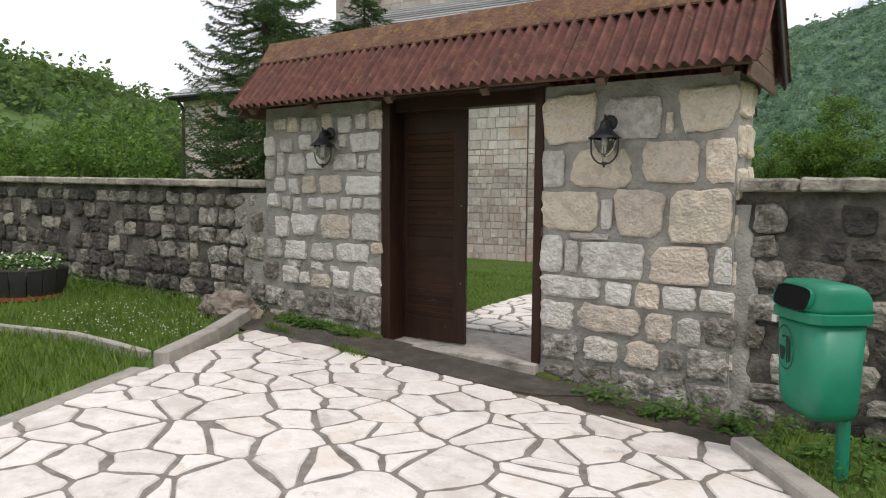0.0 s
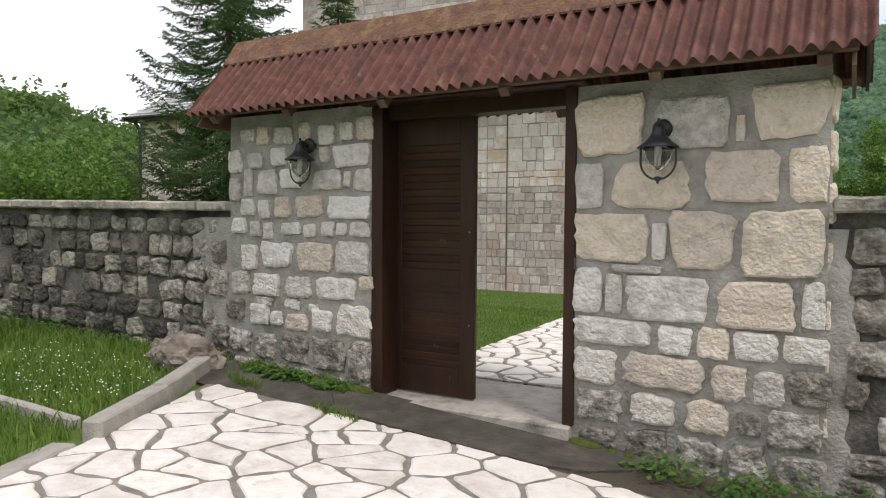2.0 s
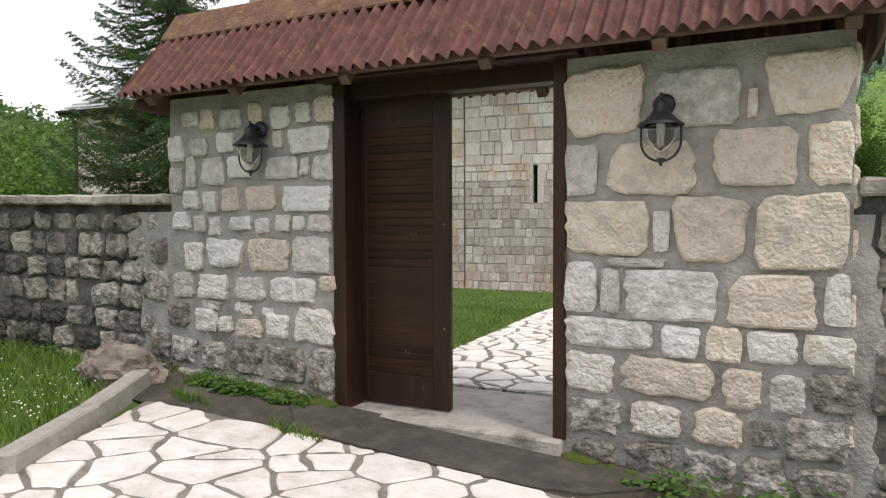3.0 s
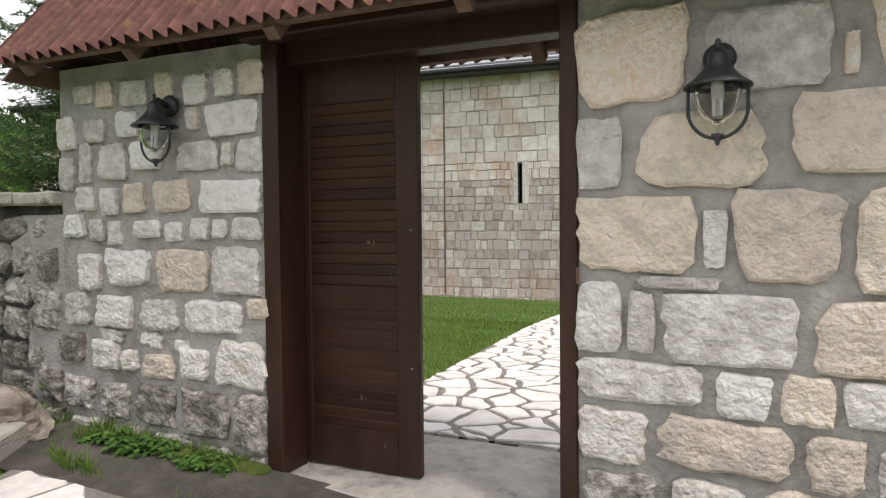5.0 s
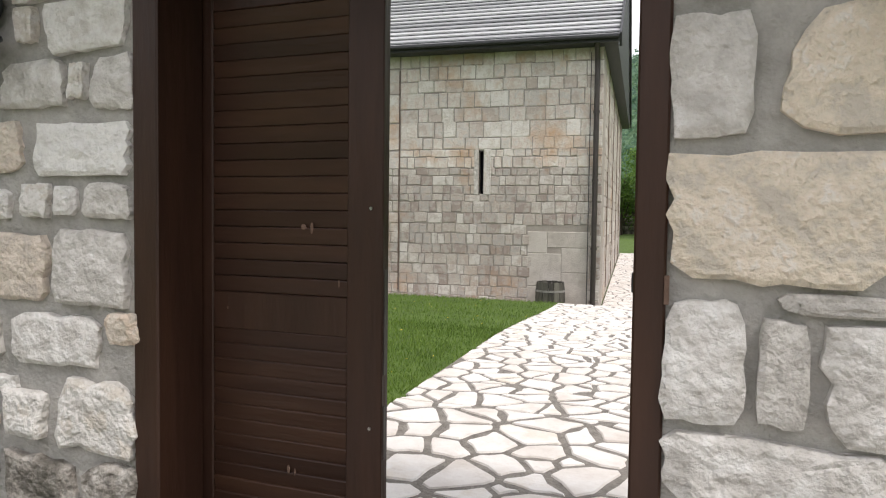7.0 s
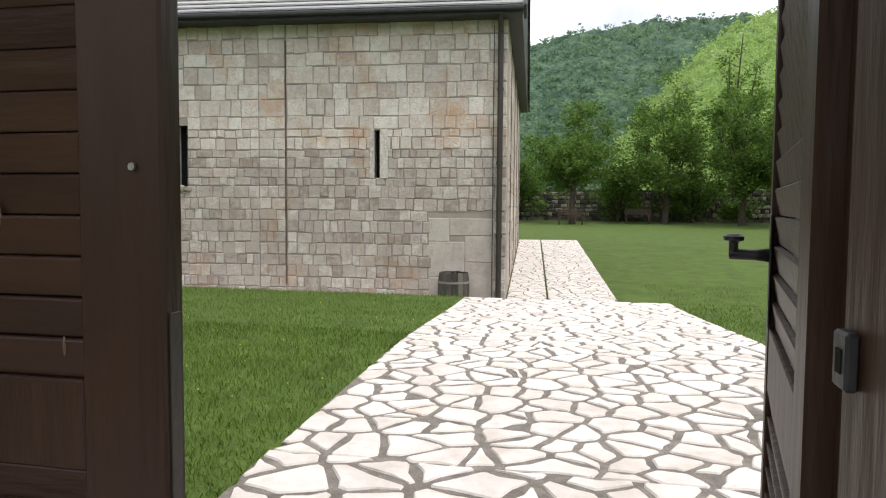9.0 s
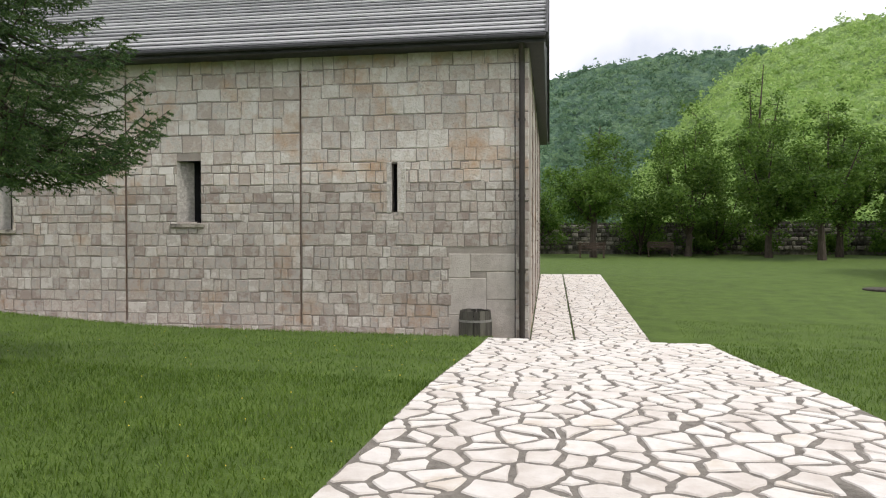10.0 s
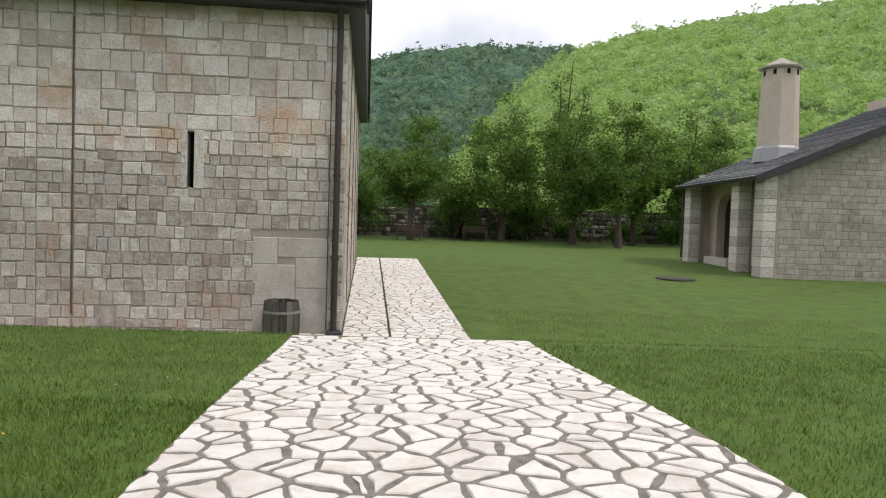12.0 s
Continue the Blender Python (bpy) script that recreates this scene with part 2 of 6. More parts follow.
# Near-black colour stands for the shade inside slots, vents and windows.
M_VOID = node_material("painted dark recess", [(0.006, 0.006, 0.007), (0.012, 0.012, 0.013)], 6, 0.85, gloss=0.15, bump=0)
M_PLASTER = node_material("beige render", [(0.46, 0.39, 0.32), (0.55, 0.475, 0.4)], 3, 0.9, bump=0.3, bump_scale=60)
M_BARK = node_material("bark", [(0.035, 0.027, 0.02), (0.075, 0.058, 0.045), (0.12, 0.1, 0.08)], 12, 0.95, bump=1.0, bump_scale=25, stretch=(1, 1, 0.3))
M_NEEDLE = node_material("spruce needles", [(0.028, 0.07, 0.02), (0.055, 0.12, 0.03), (0.12, 0.2, 0.048)], 2.6, 0.7, bump=0, vary=0.5, leafy=0.15)
M_LEAF = node_material("tree leaf", [(0.065, 0.135, 0.02), (0.115, 0.215, 0.034), (0.18, 0.295, 0.054)], 0.6, 0.6, bump=0, vary=0.6, leafy=0.5)
# Sunlight and thin haze on the near slope are put into these greens.
M_FAR_LEAF = node_material("sun-toned wooded slope", [(0.13, 0.22, 0.065), (0.2, 0.315, 0.09), (0.29, 0.41, 0.13)], 1.1, 0.9, bump=1.0, bump_scale=1.3, depth=0.8, cells=0.6, cell_mix=0.28, stain=(0.07, 0.13, 0.04), stain_scale=0.025, stain_range=(0.52, 0.66))
# The bluish tone is distance haze put into the base colour.
M_FAR_DARK = node_material("haze-toned far slope", [(0.045, 0.095, 0.066), (0.07, 0.135, 0.082), (0.115, 0.19, 0.1)], 0.3, 0.95, bump=1.0, bump_scale=0.5, depth=2.0, cells=0.17, cell_mix=0.4, stain=(0.09, 0.155, 0.06), stain_scale=0.008, stain_range=(0.54, 0.66))
M_LEFT_HILL = node_material("wooded hill", [(0.03, 0.065, 0.02), (0.06, 0.115, 0.032), (0.12, 0.2, 0.052)], 0.35, 0.95, bump=1.0, bump_scale=1.2, depth=0.8, cells=0.3, cell_mix=0.4)
M_MEADOW = node_material("hill meadow", [(0.06, 0.11, 0.024), (0.095, 0.155, 0.036)], 0.1, 0.95, bump=0.0)
# Leaf colours raised to carry the near slope's sunlight.
M_WOOD_NEAR = node_material("sun-toned broadleaf crowns", [(0.26, 0.4, 0.12), (0.35, 0.5, 0.155), (0.45, 0.59, 0.21)], 0.25, 0.8, bump=0, vary=0.25, leafy=0.5)
# Crowns of the far ridge, with the haze before them in their colour.
M_WOOD_FAR = node_material("haze-toned far crowns", [(0.1, 0.185, 0.125), (0.145, 0.245, 0.145), (0.23, 0.345, 0.17)], 0.03, 0.9, bump=0, vary=0.2, leafy=0.5)
M_WOOD_LEFT = node_material("mixed woodland crowns", [(0.07, 0.135, 0.04), (0.12, 0.2, 0.055), (0.19, 0.28, 0.08)], 0.15, 0.85, bump=0, vary=0.3, leafy=0.45)
M_ROCK = node_material("rough brown rock", [(0.1, 0.08, 0.064), (0.2, 0.165, 0.135), (0.38, 0.33, 0.28)], 7, 0.95, bump=1.0, bump_scale=25)
M_BARREL = node_material("weathered barrel wood", [(0.04, 0.036, 0.03), (0.085, 0.078, 0.065), (0.14, 0.13, 0.108)], 12, 0.9, bump=0.6, bump_scale=30, stretch=(1, 1, 0.15), vary=0.4)
M_TUB = node_material("black tub wood", [(0.012, 0.011, 0.011), (0.03, 0.028, 0.027)], 8, 0.7, bump=0.3, vary=0.3)
M_RED = node_material("red painted band", [(0.25, 0.03, 0.02), (0.35, 0.05, 0.03)], 8, 0.7, bump=0.2)
M_FLOWER = node_material("white petals", [(0.75, 0.76, 0.7), (0.82, 0.82, 0.78)], 8, 0.6, bump=0)
M_YELLOW = node_material("yellow petals", [(0.7, 0.5, 0.03), (0.8, 0.62, 0.05)], 8, 0.6, bump=0)
M_STEEL = node_material("worn steel", [(0.3, 0.3, 0.3), (0.45, 0.44, 0.42)], 20, 0.35, metal=1.0, bump=0.1)
M_WIRE = node_material("pale barrel hoop", [(0.2, 0.19, 0.18), (0.28, 0.27, 0.25)], 10, 0.5, bump=0.1)
M_BENCH = node_material("bench wood", [(0.05, 0.033, 0.022), (0.09, 0.06, 0.04)], 8, 0.7, bump=0.3)
M_STICKER = node_material("white sticker", [(0.7, 0.72, 0.7), (0.8, 0.8, 0.78)], 10, 0.5, bump=0)

M_GLASS = bpy.data.materials.new("lamp glass")
M_GLASS.use_nodes = True
M_GLASS.node_tree.nodes["Principled BSDF"].inputs["Transmission Weight"].default_value = 1.0
M_GLASS.node_tree.nodes["Principled BSDF"].inputs["Roughness"].default_value = 0.05
M_GLASS.node_tree.nodes["Principled BSDF"].inputs["IOR"].default_value = 1.2


# ---- building helpers ----
def mesh_from(name, bm, material, smooth=False):
    me = bpy.data.meshes.new(name)
    bm.to_mesh(me)
    bm.free()
    me.materials.append(material)
    if smooth:
        me.polygons.foreach_set("use_smooth", [True] * len(me.polygons))
    return me


def part(name, bm, material, parent=None, label="", smooth=False):
    ob = new(name, mesh_from(name, bm, material, smooth))
    ob.parent = parent
    if label:
        ob["label"] = label
    return ob


def raw(name, verts, faces, material, parent=None, smooth=False):
    me = bpy.data.meshes.new(name)
    me.from_pydata([tuple(v) for v in verts], [], faces)
    me.materials.append(material)
    if smooth:
        me.polygons.foreach_set("use_smooth", [True] * len(me.polygons))
    me.update()
    ob = new(name, me)
    ob.parent = parent
    return ob


def thing(name, label, category, group="", at=None, kind=""):
    ob = new(name)
    ob.empty_display_size = 0.1
    if at is not None:
        ob.matrix_world = at
    return tagged(ob, label, category, group, kind)


def box(bm, x0, x1, y0, y1, z0, z1, bevel=0.0, m=None):
    r = bmesh.ops.create_cube(bm, size=1.0, matrix=Matrix.Translation(((x0 + x1) / 2, (y0 + y1) / 2, (z0 + z1) / 2)) @ Matrix.Diagonal((x1 - x0, y1 - y0, z1 - z0, 1)))
    vs = r["verts"]
    if bevel:
        es = {e for v in vs for e in v.link_edges}
        out = bmesh.ops.bevel(bm, geom=list(es), offset=bevel, segments=1, affect="EDGES")
        vs = list({v for v in out["verts"]} | {v for v in vs if v.is_valid})
    if m is not None:
        bmesh.ops.transform(bm, matrix=m, verts=vs)
    return bm


def boxed(x0, x1, y0, y1, z0, z1, bevel=0.0, m=None):
    return box(bmesh.new(), x0, x1, y0, y1, z0, z1, bevel, m)


def lathe(bm, profile, seg=16, m=None, squeeze=None):
    """Turn (radius, z) rings about z."""
    rings = []
    for r, z in profile:
        rings.append([bm.verts.new((r * math.cos(2 * math.pi * i / seg), r * math.sin(2 * math.pi * i / seg), z)) for i in range(seg)])
    for a, b in zip(rings, rings[1:]):
        for i in range(seg):
            bm.faces.new((a[i], a[(i + 1) % seg], b[(i + 1) % seg], b[i]))
    if profile[0][0] > 1e-4:
        bm.faces.new(rings[0][::-1])
    if profile[-1][0] > 1e-4:
        bm.faces.new(rings[-1])
    if m is not None:
        bmesh.ops.transform(bm, matrix=m, verts=[v for r in rings for v in r])
    return bm


def tube(bm, path, radius, seg=8):
    """A round bar along points; radius a number or one for each point."""
    rings = []
    pts = [Vector(p) for p in path]
    for i, p in enumerate(pts):
        d = (pts[min(i + 1, len(pts) - 1)] - pts[max(i - 1, 0)]).normalized()
        a = d.orthogonal().normalized() if i == 0 else (rings_a - d * rings_a.dot(d)).normalized()
        rings_a = a
        b = d.cross(a)
        r = radius[i] if isinstance(radius, (list, tuple)) else radius
        rings.append([bm.verts.new(p + (a * math.cos(2 * math.pi * k / seg) + b * math.sin(2 * math.pi * k / seg)) * r) for k in range(seg)])
    for a, b in zip(rings, rings[1:]):
        for k in range(seg):
            bm.faces.new((a[k], a[(k + 1) % seg], b[(k + 1) % seg], b[k]))
    bm.faces.new(rings[0][::-1])
    bm.faces.new(rings[-1])
    return bm


def smooth_step(a, b, v):
    u = min(1.0, max(0.0, (v - a) / (b - a)))
    return u * u * (3 - 2 * u)


def outside_level(x, y):
    """Ground before the gate: falls to the right, rises along the wall to the left."""
    s = 0.045 + 0.025 * smooth_step(-1.2, 0.0, y)
    z = -0.05 - s * max(-2.4, min(x, 1.6)) - 0.03 * max(0.0, min(x, 4.0) - 1.6)
    return z + 0.02 * max(0.0, -2.4 - max(x, -14))


def inside_level(x, y):
    """Yard behind the gate: a bank drops to the church, then the lawn climbs again."""
    top = -0.165 * smooth_step(4.8, 9.7, y) + 0.26 * smooth_step(-6, -13, x) + (0.3 * smooth_step(-13, -30, x))
    low = -0.68 + 0.43 * smooth_step(-5, -17, x)
    low += 0.045 * max(0.0, min(y, 26) - 13.0) + 0.014 * max(0.0, min(y, 60) - 26)
    k = smooth_step(9.7, 11.9, y)
    return top * (1 - k) + low * k


def level(x, y):
    k = smooth_step(0.05, 0.45, y)
    return outside_level(x, y) * (1 - k) + inside_level(x, y) * k




# ---- the ground ----
def axis_steps(spans):
    out = []
    for a, b, s in spans:
        n = max(1, round((b - a) / s))
        out += [a + (b - a) * i / n for i in range(n)]
    return out + [spans[-1][1]]


gx = axis_steps([(-900, -60, 60), (-60, -16, 4), (-16, 6, 0.4), (6, 20, 1), (20, 60, 4), (60, 900, 60)])
gy = axis_steps([(-900, -60, 60), (-60, -8, 4), (-8, -0.2, 0.4), (-0.2, 0.6, 0.1), (0.6, 16, 0.4), (16, 40, 1), (40, 60, 4), (60, 900, 60)])
gv = [(x, y, level(x, y) - 0.015 + 0.012 * noise.noise((x * 1.3, y * 1.3, 0))) for y in gy for x in gx]
gf = [(j * len(gx) + i, j * len(gx) + i + 1, (j + 1) * len(gx) + i + 1, (j + 1) * len(gx) + i) for j in range(len(gy) - 1) for i in range(len(gx) - 1)]
ground = raw("ground", gv, gf, M_GRASS_SOIL, smooth=True)
tagged(ground, "mown green lawn and soil running out to the valley", "ground", kind="structure")


# ---- gate wall ----
GX0, GX1, DX0, DX1, WALL_D = -2.40, 2.18, -0.84, 0.735, 0.55


def masonry(name, x0, x1, z0, z1, depth, material, label, y0=0.0):
    bm = bmesh.new()
    box(bm, x0, x1, y0 + 0.015, y0 + depth, z0, z1)
    bmesh.ops.subdivide_edges(bm, edges=[e for e in bm.edges], cuts=10, use_grid_fill=True)
    for v in bm.verts:
        if v.co.y < y0 + 0.1:
            v.co.y += 0.012 * noise.noise(v.co * 7)
    return tagged(part(name, bm, material), label, "wall", kind="structure")


wall_left = masonry("wall_gate_1", GX0, DX0, -0.3, 2.22, WALL_D, M_MORTAR, "rubble limestone gate pier with thick grey mortar")
wall_right = masonry("wall_gate_2", DX1, GX1, -0.4, 2.2, WALL_D, M_MORTAR, "gate pier of large warm limestone blocks in grey mortar")


def stone_mesh(name, w, h, seed, material, bulge=0.03, jag=0.12, n=18):
    """A rough block face in the x-z plane, standing proud towards -y."""
    rng = random.Random(seed)
    outline = []
    power = rng.uniform(8.0, 24.0)
    sk, tp = rng.uniform(-0.12, 0.12), rng.uniform(-0.14, 0.14)
    for i in range(n):
        a = 2 * math.pi * (i + rng.uniform(-0.2, 0.2)) / n
        c, s = math.cos(a), math.sin(a)
        r = (abs(c) ** power + abs(s) ** power) ** (-1 / power)
        k = 1 - jag * rng.random() ** 2
        x, z = c * r * k * w / 2, s * r * k * h / 2
        outline.append((x * (1 + tp * s) + sk * z * 0.4, z * (1 - 0.08 * c * tp * 8 * 0.3)))
    edge = min(w, h)
    step = min(0.35, 0.016 / max(edge * 0.5, 0.03))
    verts, faces = [], []
    off = Vector((rng.uniform(0, 90), rng.uniform(0, 90), 0))
    for scale, y in ((1.0, 0.04), (0.985, -bulge * 0.35), (1 - step, -bulge * 0.9), (0.72, -bulge), (0.38, -bulge)):
        for x, z in outline:
            p = Vector((x * scale, 0, z * scale))
            wob = bulge * (0.75 * noise.noise(p * 7 + off) + 0.4 * noise.noise(p * 19 + off)) if y < 0 else 0
            verts.append((p.x, y + wob, p.z))
    verts.append((0, -bulge * (1.0 + 0.3 * rng.random()), 0))
    for r in range(4):
        for i in range(n):
            j = (i + 1) % n
            faces.append((r * n + i, r * n + j, (r + 1) * n + j, (r + 1) * n + i))
    for i in range(n):
        faces.append((4 * n + i, 4 * n + (i + 1) % n, 5 * n))
    me = bpy.data.meshes.new(name)
    me.from_pydata(verts, [], faces)
    me.materials.append(material)
    me.update()
    return me


def course_stones(parent, x0, x1, courses, material, y=0.0, gap=0.035, seed=1, bulge=0.03, jag=0.12, slope=0.0, turn=None, wobble=0.016):
    """Stones in courses (bottom, top, weights of the widths), each an object of its own."""
    rng = random.Random(seed)
    for ci, (z0, z1, weights) in enumerate(courses):
        total = sum(weights)
        x = x0
        for wi, weight in enumerate(weights):
            w = (x1 - x0) * weight / total
            h = (z1 - z0) * rng.uniform(0.9 - wobble * 4, 1.04)
            me = stone_mesh("stone", w - gap, h - gap, seed * 977 + ci * 37 + wi, material, bulge, jag)
            ob = new("stone", me)
            cx = x + w / 2
            m = pose(cx, y - rng.uniform(0, 0.008), (z0 + z1) / 2 + slope * (x0 - cx) + rng.uniform(-0.5, 0.5) * wobble, 0, rng.uniform(-2.5, 2.5) * (1 + wobble * 40), 0)
            ob.matrix_world = m if turn is None else turn @ m
            ob.parent = parent
            x += w


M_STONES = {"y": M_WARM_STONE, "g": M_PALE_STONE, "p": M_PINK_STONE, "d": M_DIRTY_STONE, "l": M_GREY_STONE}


def laid_stones(parent, tones, spans, seed, bulge=0.016, jag=0.1, y=0.0):
    """One row of a rubble wall: a tone for each stone and its (x0, x1, z0, z1)."""
    rng = random.Random(seed)
    for i, (x0, x1, z0, z1) in enumerate(spans):
        w, h = x1 - x0, z1 - z0
        ob = new("stone", stone_mesh("stone", w, h, seed * 977 + i, M_STONES[tones[i % len(tones)]], bulge * min(1.4, 0.6 + 1.6 * min(w, h)), jag, 22))
        ob.matrix_world = pose((x0 + x1) / 2, y - rng.uniform(0, 0.008), (z0 + z1) / 2, 0, rng.uniform(-2.5, 2.5), 0)
        ob.parent = parent


# large dressed blocks of the pier beside the open leaf, top row first
laid_stones(wall_right, "ygy", [(0.74, 1.18, 1.75, 2.13), (1.24, 1.67, 1.76, 2.08), (1.79, 2.18, 1.8, 2.11)], 31)
laid_stones(wall_right, "lypyp", [(0.74, 0.93, 1.42, 1.71), (0.99, 1.46, 1.41, 1.71), (1.53, 1.94, 1.45, 1.75), (1.98, 2.18, 1.44, 1.76), (1.7, 1.75, 1.8, 1.95)], 32)
laid_stones(wall_right, "ygpyg", [(0.74, 1.22, 1.08, 1.39), (1.235, 1.32, 1.1, 1.33), (1.34, 1.71, 1.05, 1.41), (1.74, 2.17, 1.02, 1.41), (0.99, 1.3, 1.02, 1.07)], 33)
laid_stones(wall_right, "lglpg", [(0.74, 0.93, 0.75, 1.05), (0.95, 1.06, 0.76, 1.01), (1.08, 1.58, 0.73, 1.01), (1.61, 2.03, 0.72, 1.0), (2.06, 2.18, 0.75, 1.01)], 34)
laid_stones(wall_right, "llygg", [(0.74, 1.24, 0.56, 0.73), (1.28, 1.48, 0.53, 0.71), (1.51, 1.69, 0.53, 0.72), (1.71, 1.95, 0.54, 0.71), (1.97, 2.2, 0.55, 0.7)], 35)
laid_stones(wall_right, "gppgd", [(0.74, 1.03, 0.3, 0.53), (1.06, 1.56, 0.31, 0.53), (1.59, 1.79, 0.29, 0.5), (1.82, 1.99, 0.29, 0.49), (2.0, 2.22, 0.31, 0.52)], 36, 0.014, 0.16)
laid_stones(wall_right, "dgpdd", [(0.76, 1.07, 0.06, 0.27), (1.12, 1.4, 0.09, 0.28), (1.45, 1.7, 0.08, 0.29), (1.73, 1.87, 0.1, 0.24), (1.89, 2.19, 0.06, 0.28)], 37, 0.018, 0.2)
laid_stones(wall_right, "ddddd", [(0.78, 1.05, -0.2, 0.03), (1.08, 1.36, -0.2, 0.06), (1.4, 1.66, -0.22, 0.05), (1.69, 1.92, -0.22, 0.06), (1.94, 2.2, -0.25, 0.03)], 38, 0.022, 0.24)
# smaller rubble of the other pier, top row first
laid_stones(wall_left, "gygyggp", [(-2.26, -2.1, 2.0, 2.11), (-2.07, -1.93, 1.97, 2.12), (-1.88, -1.66, 1.96, 2.1), (-1.6, -1.48, 1.97, 2.13), (-1.4, -1.23, 1.93, 2.09), (-1.18, -1.05, 1.96, 2.1), (-1.02, -0.85, 1.95, 2.13)], 41, 0.016, 0.14)
laid_stones(wall_left, "gllgl", [(-2.4, -2.25, 1.74, 1.94), (-2.17, -2.0, 1.77, 1.91), (-1.91, -1.74, 1.79, 1.94), (-1.38, -1.29, 1.8, 1.92), (-1.24, -0.89, 1.75, 1.93)], 42, 0.018, 0.14)
laid_stones(wall_left, "gllllg", [(-2.22, -2.13, 1.54, 1.78), (-2.07, -1.84, 1.55, 1.76), (-1.81, -1.57, 1.6, 1.76), (-1.45, -1.16, 1.58, 1.74), (-1.04, -0.87, 1.56, 1.74), (-2.4, -2.26, 1.5, 1.7)], 43, 0.018, 0.12)
laid_stones(wall_left, "ggppl", [(-2.26, -2.1, 1.38, 1.52), (-2.05, -1.92, 1.35, 1.51), (-1.87, -1.7, 1.36, 1.53), (-1.64, -1.36, 1.36, 1.54), (-1.31, -0.88, 1.35, 1.53)], 44, 0.018, 0.12)
laid_stones(wall_left, "ggllglgl", [(-2.15, -2.03, 1.2, 1.33), (-2.0, -1.89, 1.18, 1.32), (-1.8, -1.58, 1.22, 1.32), (-1.55, -1.42, 1.2, 1.31), (-1.37, -1.24, 1.21, 1.33), (-1.22, -1.12, 1.22, 1.32), (-1.08, -0.88, 1.21, 1.33), (-2.37, -2.2, 1.22, 1.36)], 45, 0.02, 0.16)
laid_stones(wall_left, "glpld", [(-2.25, -2.07, 0.91, 1.13), (-2.02, -1.68, 0.94, 1.16), (-1.62, -1.25, 0.92, 1.16), (-1.22, -0.89, 0.92, 1.18), (-2.62, -2.45, 0.95, 1.16)], 46, 0.02, 0.14)
laid_stones(wall_left, "ggglpd", [(-2.37, -2.16, 0.69, 0.9), (-2.12, -1.82, 0.7, 0.89), (-1.76, -1.47, 0.7, 0.88), (-1.42, -1.02, 0.71, 0.89), (-1.0, -0.85, 0.8, 0.91), (-2.66, -2.43, 0.66, 0.9)], 47, 0.02, 0.14)
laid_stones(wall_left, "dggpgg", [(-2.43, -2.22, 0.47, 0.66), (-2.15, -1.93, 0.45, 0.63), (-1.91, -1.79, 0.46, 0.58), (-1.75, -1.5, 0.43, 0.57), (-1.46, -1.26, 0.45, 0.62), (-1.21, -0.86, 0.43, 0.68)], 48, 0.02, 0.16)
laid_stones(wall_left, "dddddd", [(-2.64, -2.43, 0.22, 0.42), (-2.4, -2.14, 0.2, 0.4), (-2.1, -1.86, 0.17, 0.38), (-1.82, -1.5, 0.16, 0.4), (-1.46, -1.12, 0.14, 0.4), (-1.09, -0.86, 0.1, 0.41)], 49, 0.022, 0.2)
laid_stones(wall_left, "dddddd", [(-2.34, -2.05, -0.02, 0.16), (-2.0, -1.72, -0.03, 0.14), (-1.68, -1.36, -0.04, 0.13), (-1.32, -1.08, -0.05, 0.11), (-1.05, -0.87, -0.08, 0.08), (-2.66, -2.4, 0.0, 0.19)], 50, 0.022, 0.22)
laid_stones(wall_left, "gglggg", [(-1.69, -1.6, 0.6, 0.68), (-2.08, -1.9, 0.62, 0.69), (-1.5, -1.4, 0.6, 0.66), (-1.2, -1.08, 1.84, 1.9), (-1.14, -1.07, 1.6, 1.72), (-1.76, -1.62, 0.62, 0.69)], 51, 0.012, 0.2)
# stones of the pier's end faces
END_COURSES = [(0.1 + 0.3 * i, 0.38 + 0.3 * i, (1.0, 1.3) if i % 2 else (1.6, 0.8)) for i in range(7)]
course_stones(wall_right, 0.01, WALL_D - 0.01, END_COURSES, M_WARM_STONE, gap=0.03, seed=11, bulge=0.022, jag=0.08, turn=pose(GX1, 0, 0, 0, 0, 90))
course_stones(wall_left, 0.01, WALL_D - 0.01, END_COURSES, M_PALE_STONE, gap=0.03, seed=12, bulge=0.022, jag=0.12, turn=pose(GX0, WALL_D, 0, 0, 0, -90))


